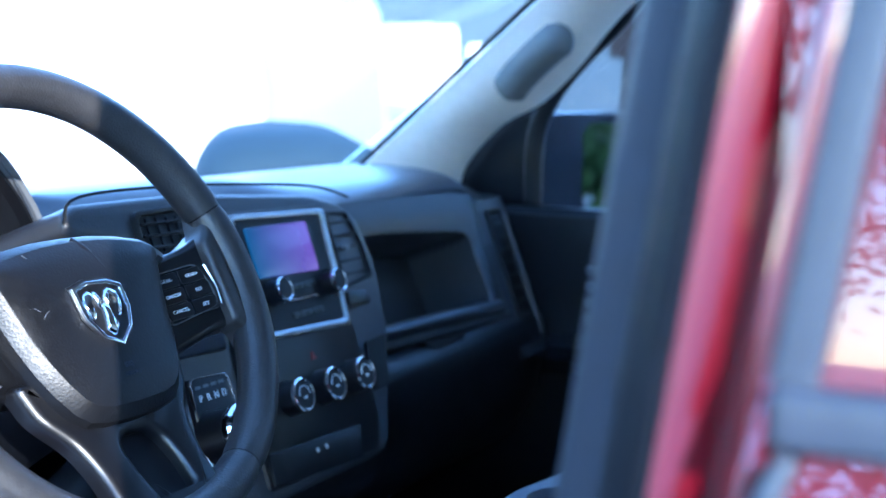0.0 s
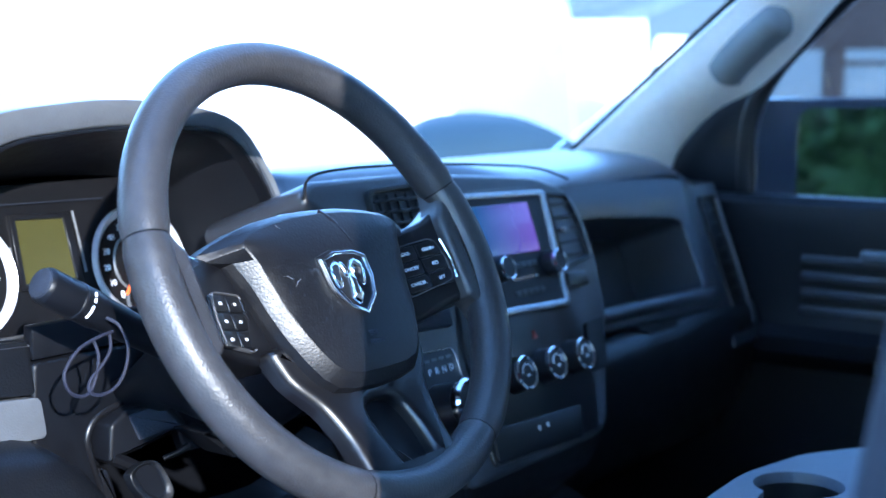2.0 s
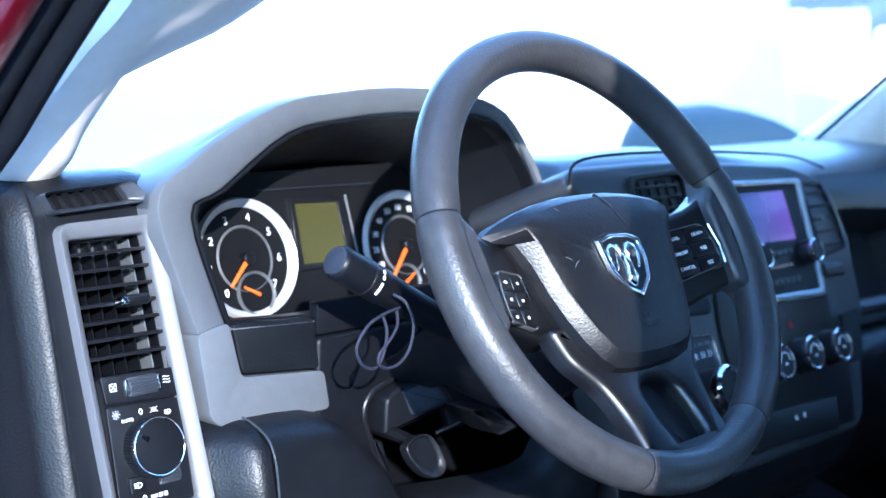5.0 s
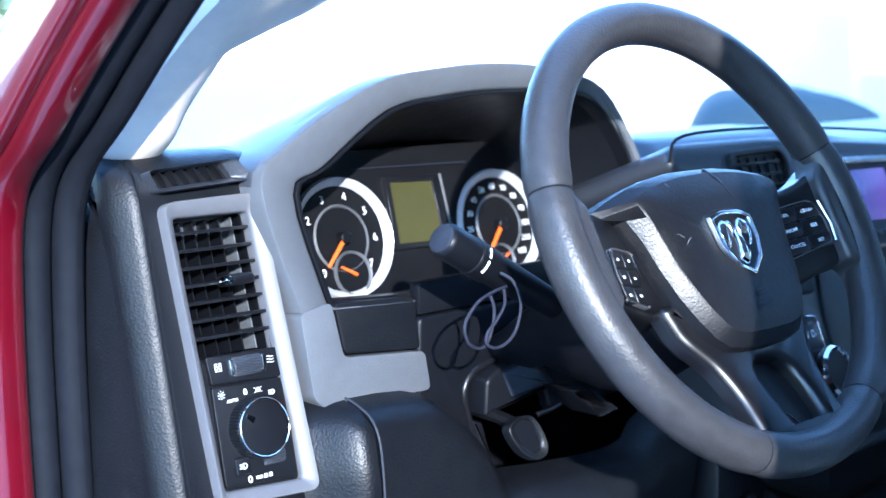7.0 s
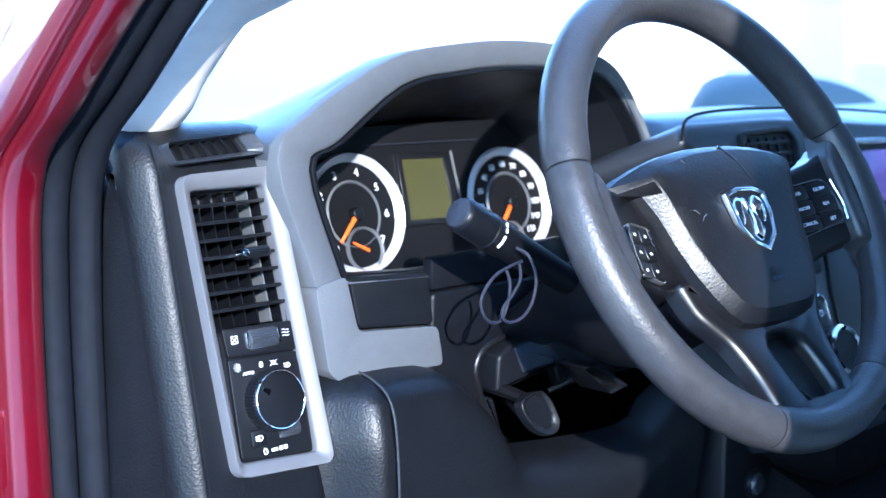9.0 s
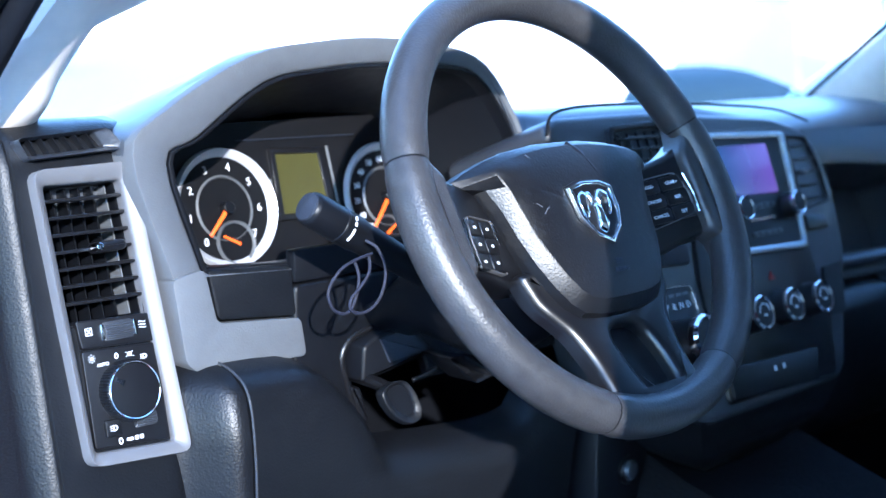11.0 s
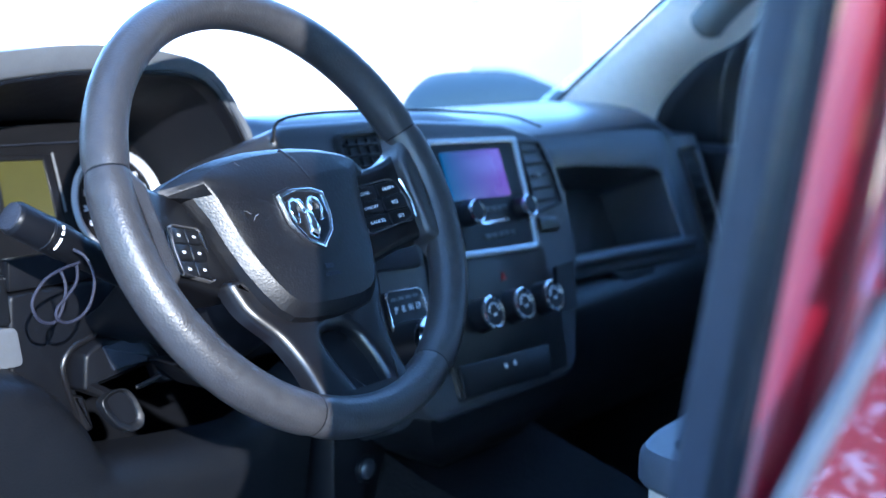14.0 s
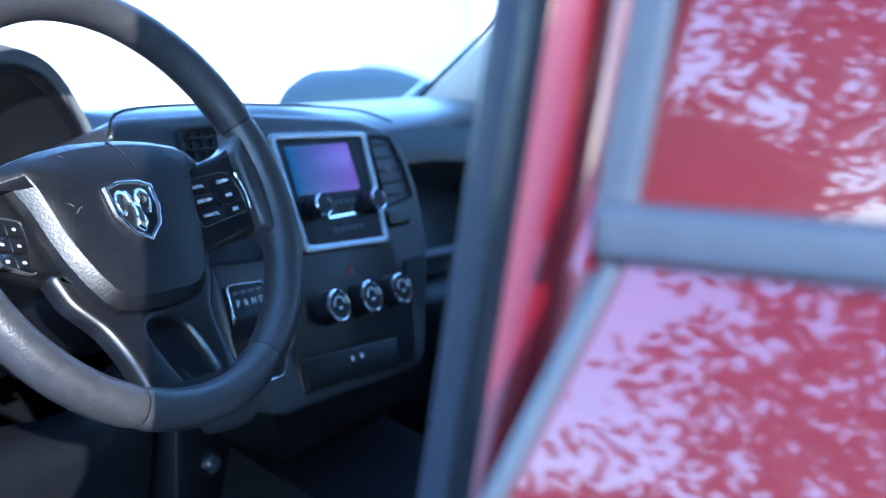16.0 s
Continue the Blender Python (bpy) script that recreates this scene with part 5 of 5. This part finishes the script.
part("trim", column_of([(-0.742, -0.528), (-0.747, -0.5285), (-0.750, -0.532), (-0.759, -0.547), (-0.760, -0.556), (-0.66, -0.69), (-0.64, -0.585), (-0.70, -0.535)]), M_TRIM, bp, "grey grained pillar trim", 50)
part("seal", column_of([(-0.7595, -0.548), (-0.766, -0.551), (-0.7715, -0.556), (-0.774, -0.559), (-0.7785, -0.5625), (-0.7805, -0.5670), (-0.7795, -0.5700), (-0.760, -0.574), (-0.752, -0.565)]), M_RUBBER, bp, "black door seal", 50)
part("jamb", column_of([(-0.7798, -0.5690), (-0.7815, -0.5700), (-0.7812, -0.5725), (-0.7785, -0.5770), (-0.7745, -0.5820), (-0.7690, -0.5835), (-0.7672, -0.5860), (-0.7690, -0.5885), (-0.7770, -0.5900), (-0.7806, -0.5920), (-0.7812, -0.597), (-0.77, -0.61), (-0.75, -0.60)]), M_RED, bp, "glossy dark red jamb channel", 60)

side = thing("cab_side", (-0.79, -1.0, 0.6), "glossy dark red cab side with grey window moulding", "cab side", kind="structure")


def flank(z, tumble=0.05):
    """How far the skin stands out under the belt line."""
    d = max(0.0, 1.311 - z)
    return -0.33 * d + 0.32 * d * d + tumble * max(0, z - 1.34)


def skin(y0, y1, z0, z1, x=-0.781, nz=10, ny=14, front=None, tumble=0.05):
    rows = []
    for i in range(ny + 1):
        row = []
        for k in range(nz + 1):
            z = z0 + (z1 - z0) * k / nz
            ya = lean(y0, z) if front is None else front(z)
            row.append((x + flank(z, tumble), ya + (y1 - ya) * i / ny, z))
        rows.append(row)
    return sheet(rows, 0.01, (-1, 0, 0))


def door_line(z):
    return -0.604 - 0.377 * (max(z, 1.0) - 1.303)


part("lower_panel", skin(0, -1.7, 0.55, 1.311, front=lambda z: door_line(z) - 0.004), M_RED, side, "glossy red lower door skin", 60)
part("upper_panel", skin(-0.6115, -1.7, 1.327, 1.74, tumble=0.14), M_RED, side, "glossy red upper panel", 60)
part("front_strip", skin(-0.5965, -0.601, 1.306, 1.74, ny=3), M_RED, side, "", 60)
part("upright_moulding", strip([(-0.7825 + 0.05 * max(0, z - 1.34), lean(-0.6055, z), z) for z in (1.311, 1.40, 1.5, 1.6, 1.73)], 0.007, 0.0135, up=(1, 0, 0)), M_MOULD, side, "weathered grey upright window moulding")
part("belt_moulding", strip([(-0.784, y, 1.3195) for y in (-0.604, -0.9, -1.3, -1.69)], 0.012, 0.0185, up=(1, 0, 0)), M_MOULD, side, "weathered grey belt moulding")
part("door_edge", strip([(-0.781 + flank(z), door_line(z), z) for z in (1.308, 1.25, 1.20, 1.15, 1.08, 1.0)], 0.008, 0.008), M_MOULD, side, "pale door edge guard")

# windscreen
ws = part("windscreen", sheet([[(-0.76 + 1.54 * i / 12, 0.92 - 1.06 * t - 0.30 * (abs(i - 6) / 6) ** 3 * (1 - 0.8 * t), 1.20 + 0.52 * t + 0.03 * math.sin(math.pi * t)) for t in (k / 6 for k in range(7))] for i in range(13)], 0.004, (0, 1, 0.5)), M_GLASS, thing("windscreen", (0, 0.9, 1.2), "clear curved windscreen glass", "windscreen", kind="structure"))
ws.visible_shadow = False

# the front wing and bonnet
wing = thing("front_body", (0.0, 1.4, 0.4), "dark red front wings and bonnet of the truck", "truck body", kind="structure")
for s in (-1, 1):
    part("wing", loft([[(s * x + 0.02, y, z) for x, z in ((0.80, 0.50), (0.95, 0.50), (0.97, 0.80), (0.96, 1.05), (0.92, 1.16), (0.86, 1.18), (0.80, 1.16))] for y in (0.40, 0.6, 1.0, 1.5, 2.0)]), M_RED, wing)
part("bonnet", sheet([[(x, y, 1.17 + 0.03 * math.cos(x * 1.6) - 0.05 * max(0, y - 1.3)) for x in np.linspace(-0.80, 0.84, 12)] for y in (0.98, 1.2, 1.5, 1.8, 2.1)], 0.01, (0, 0, 1)), M_RED, wing)
part("hinge", box(-0.868, -0.845, 0.30, 0.345, 1.06, 1.12, 0.006), M_RED, apl, "red painted door hinge")

# the driver's door, swung open on its hinges
dd = thing("driver_door", (-0.92, 0.36, 0.65), "red driver's door swung open, dark trim inside", "door", kind="structure")
MD = axes((-0.915, 0.375, 0), (-0.985, -0.17, 0), (0, 0, 1), (-0.17, 0.985, 0))
part("outer_skin", put(sheet([[(u, z, 0.10 - 0.05 * max(0.0, 1.28 - z) ** 2 - 0.03 * max(0.0, z - 1.0)) for z in (0.56, 0.75, 0.95, 1.15, 1.28)] for u in np.linspace(0.0, 1.02, 10)], 0.012, (0, 0, 1)), MD), M_RED, dd, "glossy red door skin", 60)
part("inner_panel", put(sheet([[(u, z, d) for z, d in ((0.56, 0.02), (0.72, 0.0), (0.94, -0.02), (0.98, -0.06), (1.02, -0.06), (1.05, -0.01), (1.18, 0.0), (1.27, 0.03))] for u in np.linspace(0.02, 1.0, 10)], 0.012, (0, 0, -1)), MD), M_BLACK, dd, "dark moulded inner panel", 40)
part("door_frame", put(merge(tube(smooth_path([(0.02, 1.25, 0.05), (0.10, 1.36, 0.045), (0.30, 1.56, 0.03), (0.52, 1.68, 0.02), (0.80, 1.72, 0.02), (1.0, 1.72, 0.02)], 5), 0.022, 10), tube([(1.0, 1.72, 0.02), (1.01, 1.45, 0.04), (1.01, 1.24, 0.05)], 0.022, 10)), MD), M_RED, dd, "red window frame")

# ---- outside: trees, parked vehicles, a low building ----
M_LEAF = mat("green leaves", (0.055, 0.10, 0.025), 0.6, vary=0.4, blotch=1.5)
M_BARK = mat("grey brown bark", (0.16, 0.12, 0.09), 0.9, grain=0.8, scale=30, vary=0.3)
# wall colour darkened to blue-grey so that it looks shaded behind the vans
M_WALL = mat("blue-grey siding with shade put in", (0.055, 0.08, 0.10), 0.85, grain=0.4, scale=60, vary=0.1, blotch=0.5)
M_CARW = mat("white car paint", (0.75, 0.75, 0.76), 0.3, vary=0.05, coat=1.0)
M_CARB = mat("blue-black car paint", (0.025, 0.045, 0.06), 0.7, vary=0.1, spec=0.1)
M_CARGLASS = mat("dark car glass", (0.02, 0.03, 0.04), 0.25, vary=0.1, spec=0.4)
M_TYRE = mat("tyre rubber", (0.02, 0.02, 0.02), 0.8, vary=0.2)


def tree(x, y, h, seed, thick=0.22, bare=0.28, leafy=1.0):
    rnd = random.Random(seed)
    t = thing("tree", (x, y, 0), "leafy green broad-crowned tree beside the lot", "tree", "trees round the lot")
    tr = [tube(smooth_path([(x, y, 0), (x + rnd.uniform(-.2, .2), y, h * 0.2), (x + rnd.uniform(-.4, .4), y + rnd.uniform(-.4, .4), h * 0.45), (x + rnd.uniform(-.5, .5), y, h * 0.75)], 4), [thick * (1 - 0.06 * k) for k in range(13)], 12)]
    clumps = []
    for k in range(14):
        a, z0 = rnd.uniform(0, 6.28), h * rnd.uniform(bare, 0.6)
        e = Vector((x + math.cos(a) * h * 0.3, y + math.sin(a) * h * 0.3, z0 + h * rnd.uniform(0.1, 0.3)))
        tr.append(tube([(x, y, z0), ((x + e.x) / 2, (y + e.y) / 2, z0 + h * 0.05), e], [0.09, 0.06, 0.02], 6))
        clumps.append(e)
    part("trunk", merge(*tr), M_BARK, t)
    vs, fs = [], []
    for k in range(int(9000 * leafy)):
        c = rnd.choice(clumps) if rnd.random() < 0.8 else Vector((x, y, h * 0.75))
        d = Vector((rnd.gauss(0, 1), rnd.gauss(0, 1), rnd.gauss(0, 0.8))) * h * 0.10
        p = c + d
        u = Vector((rnd.gauss(0, 1), rnd.gauss(0, 1), rnd.gauss(0, 1))).normalized()
        v = u.orthogonal().normalized()
        s = rnd.uniform(0.10, 0.20)
        n = len(vs)
        vs += [p - u * s, p + v * s * 0.5, p + u * s, p - v * s * 0.5]
        fs.append((n, n + 1, n + 2, n + 3))
    me = bpy.data.meshes.new("crown")
    me.from_pydata([tuple(a - Vector((x, y, 0))) for a in vs], [], fs)
    me.materials.append(M_LEAF)
    cr = new("crown", me)
    cr.parent = t
    return t


for i, (x, y, h) in enumerate(((-16, -21, 4.5), (-11, -24, 5.5), (-40, -30, 4.5), (-22, 8, 5), (-20, 14, 6), (-38, -5, 3.5), (-12.5, -0.6, 9.5), (-15, -4.5, 8.5), (-19, 4.5, 8.5), (6, 48, 8), (-12, 44, 9), (22, 46, 8), (12, -16, 9), (1.2, -15, 4.5), (4.5, -16, 5), (-2.0, -19, 5), (-7.5, -10.5, 4.2), (-12, -14.5, 4.0), (-5, -12, 4.2))):
    tree(x, y, h, i + 3, leafy=0.2 if (x, y) in ((-12.5, -0.6), (-15, -4.5), (-19, 4.5)) else 1.0)


for i, (x, y, h) in enumerate(((0.6, -10.5, 2.6), (2.4, -11, 3.0), (-0.9, -11.5, 2.8), (4.2, -11.8, 3.2), (1.6, -12.6, 3.4))):
    tree(x, y, h, i + 60, 0.07, 0.03)


def car(x, y, yaw, length, width, height, paint, label, cat, van=False):
    c = thing("van" if van else "car", (x, y, 0), label, cat)
    m = pose(x, y, 0, 0, 0, yaw)
    hl = length / 2
    hood = height * (0.62 if not van else 0.6)
    if van:
        prof = [(-hl, 0.35), (-hl, height * 0.97), (-hl + 0.1, height), (hl * 0.45, height), (hl * 0.62, height * 0.92), (hl * 0.80, hood), (hl * 0.97, hood * 0.88), (hl, 0.4)]
    else:
        prof = [(-hl, 0.35), (-hl, hood * 0.95), (-hl * 0.72, hood), (-hl * 0.42, height * 0.98), (-hl * 0.1, height), (hl * 0.15, height * 0.96), (hl * 0.48, hood), (hl * 0.95, hood * 0.86), (hl, 0.4)]
    rings = []
    for f, k in ((-1, 0.96), (-0.97, 1.0), (-0.85, 1.0), (0.85, 1.0), (0.97, 1.0), (1, 0.96)):
        rings.append([(a * (0.99 if abs(f) == 1 else 1), f * width / 2 * (1 - 0.16 * max(0, (z - hood) / max(0.01, height - hood))), 0.35 + (z - 0.35) * k) for a, z in prof])
    body = part("body", put(loft(rings), m), paint, c, "", 30)
    g = 0.012
    if van:
        part("windscreen", put(loft([[(hl * 0.62 + g, f * width * 0.40, height * 0.90), (hl * 0.80 + g, f * width * 0.44, hood + 0.06), (hl * 0.79, f * width * 0.44, hood + 0.05), (hl * 0.61, f * width * 0.40, height * 0.89)] for f in (-1, 1)]), m), M_CARGLASS, c)
    else:
        for a0, a1 in ((0.17, 0.46), (-0.70, -0.44)):
            z0, z1 = (height * 0.945, hood + 0.03) if a0 > 0 else (hood + 0.02, height * 0.955)
            part("windscreen", put(loft([[(hl * a0 + g, f * width * 0.41, z0 + g), (hl * a1 + g, f * width * 0.44, z1 + g), (hl * a1, f * width * 0.44, z1 - 0.03), (hl * a0, f * width * 0.41, z0 - 0.03)] for f in (-1, 1)]), m), M_CARGLASS, c)
        for f in (-1, 1):
            part("side_window", put(loft([[(a * hl, f * (width / 2 * (1 - 0.16 * (z - hood) / (height - hood)) + o), z) for a, z in ((-0.55, hood + 0.04), (-0.38, height * 0.93), (0.12, height * 0.91), (0.36, hood + 0.04))] for o in (-0.02, 0.008)]), m), M_CARGLASS, c)
    for sx in (-0.62, 0.62):
        for sy in (-1, 1):
            w = part("wheel", put(lathe([(0.30, -0.10), (0.33, -0.08), (0.33, 0.08), (0.30, 0.10), (0.20, 0.10), (0.18, 0.06), (0.02, 0.06)], 24), m @ pose(sx * hl, sy * (width / 2 - 0.08), 0.33, -90 * sy, 0, 0)), M_TYRE, c)
    return c




def utility_cart(x, y, yaw):
    c = thing("utility_cart", (x, y, 0), "small dark rounded covered utility cart", "cart")
    m = pose(x, y, 0, 0, 0, yaw)
    arch = [(p.x, p.y) for p in smooth_path([(-0.36, 0.0, 0), (-0.35, 0.5, 0), (-0.30, 0.78, 0), (-0.20, 0.93, 0), (-0.06, 1.0, 0), (0.10, 1.0, 0), (0.22, 0.97, 0), (0.29, 0.86, 0), (0.34, 0.55, 0), (0.36, 0.0, 0)], 5)]
    part("canopy", put(loft([[(l, a * k, 0.72 + b * 0.56 * k) for a, b in arch] for l, k in ((-0.75, 0.80), (-0.70, 0.91), (-0.60, 0.98), (-0.40, 1.0), (0.40, 1.0), (0.60, 0.98), (0.70, 0.91), (0.75, 0.80))]), m), M_CARB, c, "dark rounded canopy", 60)
    part("body", put(box(-0.85, 0.85, -0.40, 0.40, 0.30, 0.72, 0.04), m), M_CARB, c)
    for sx in (-0.55, 0.55):
        for sy in (-1, 1):
            part("wheel", put(lathe([(0.19, -0.07), (0.22, -0.05), (0.22, 0.05), (0.19, 0.07), (0.10, 0.07), (0.02, 0.04)], 24), m @ pose(sx, sy * 0.38, 0.22, -90 * sy, 0, 0)), M_TYRE, c)
    return c


utility_cart(2.62, 1.88, 36)
for az, far in ((45, 13.5), (51, 16.0), (57, 20.0), (61, 26.5), (64.8, 37.0)):
    car(-1.2 + far * math.sin(radians(az)), -0.65 + far * math.cos(radians(az)), 90 - az, 5.4, 1.95, 2.5, M_CARW, "white high-roofed van parked in a row", "van", True)


def building(x, y, yaw, w, d, h, label):
    b = thing("building", (x, y, 0), label, "building")
    m = pose(x, y, 0, 0, 0, yaw)
    part("wall", put(box(-w / 2, w / 2, -d / 2, d / 2, 0, h), m), M_WALL, b)
    part("roof", put(box(-w / 2 - 0.3, w / 2 + 0.3, -d / 2 - 0.3, d / 2 + 0.3, h, h + 0.35, 0.05), m), M_GREY, b)


building(44, 19, -61, 24, 9, 8.5, "long low building beyond the lot, shade put into its blue-grey")

shed = thing("shed", (9, 0, 0), "dark timber open-sided shed on posts", "shed")
ms = pose(8.6, 1.6, 0, 0, 0, -77)
M_TIMBER = mat("dark brown timber", (0.010, 0.008, 0.009), 0.8, grain=0.5, scale=20, vary=0.3, blotch=2)
part("upper_wall", put(box(-1.3, 11, -0.1, 0.1, 1.62, 4.2), ms), M_TIMBER, shed)
part("roof", put(box(-1.6, 11.3, -0.4, 5.5, 4.2, 4.4, 0.04), ms), M_TIMBER, shed)
for k in range(6):
    part("post", put(box(-1.2 + 2.4 * k, -1.05 + 2.4 * k, -0.08, 0.08, 0, 1.62, 0.01), ms), M_TIMBER, shed)
    part("rail", put(box(-1.05 + 2.4 * k, 1.2 + 2.4 * k, -0.03, 0.03, 1.50, 1.54), ms), M_TIMBER, shed) if k < 5 else None
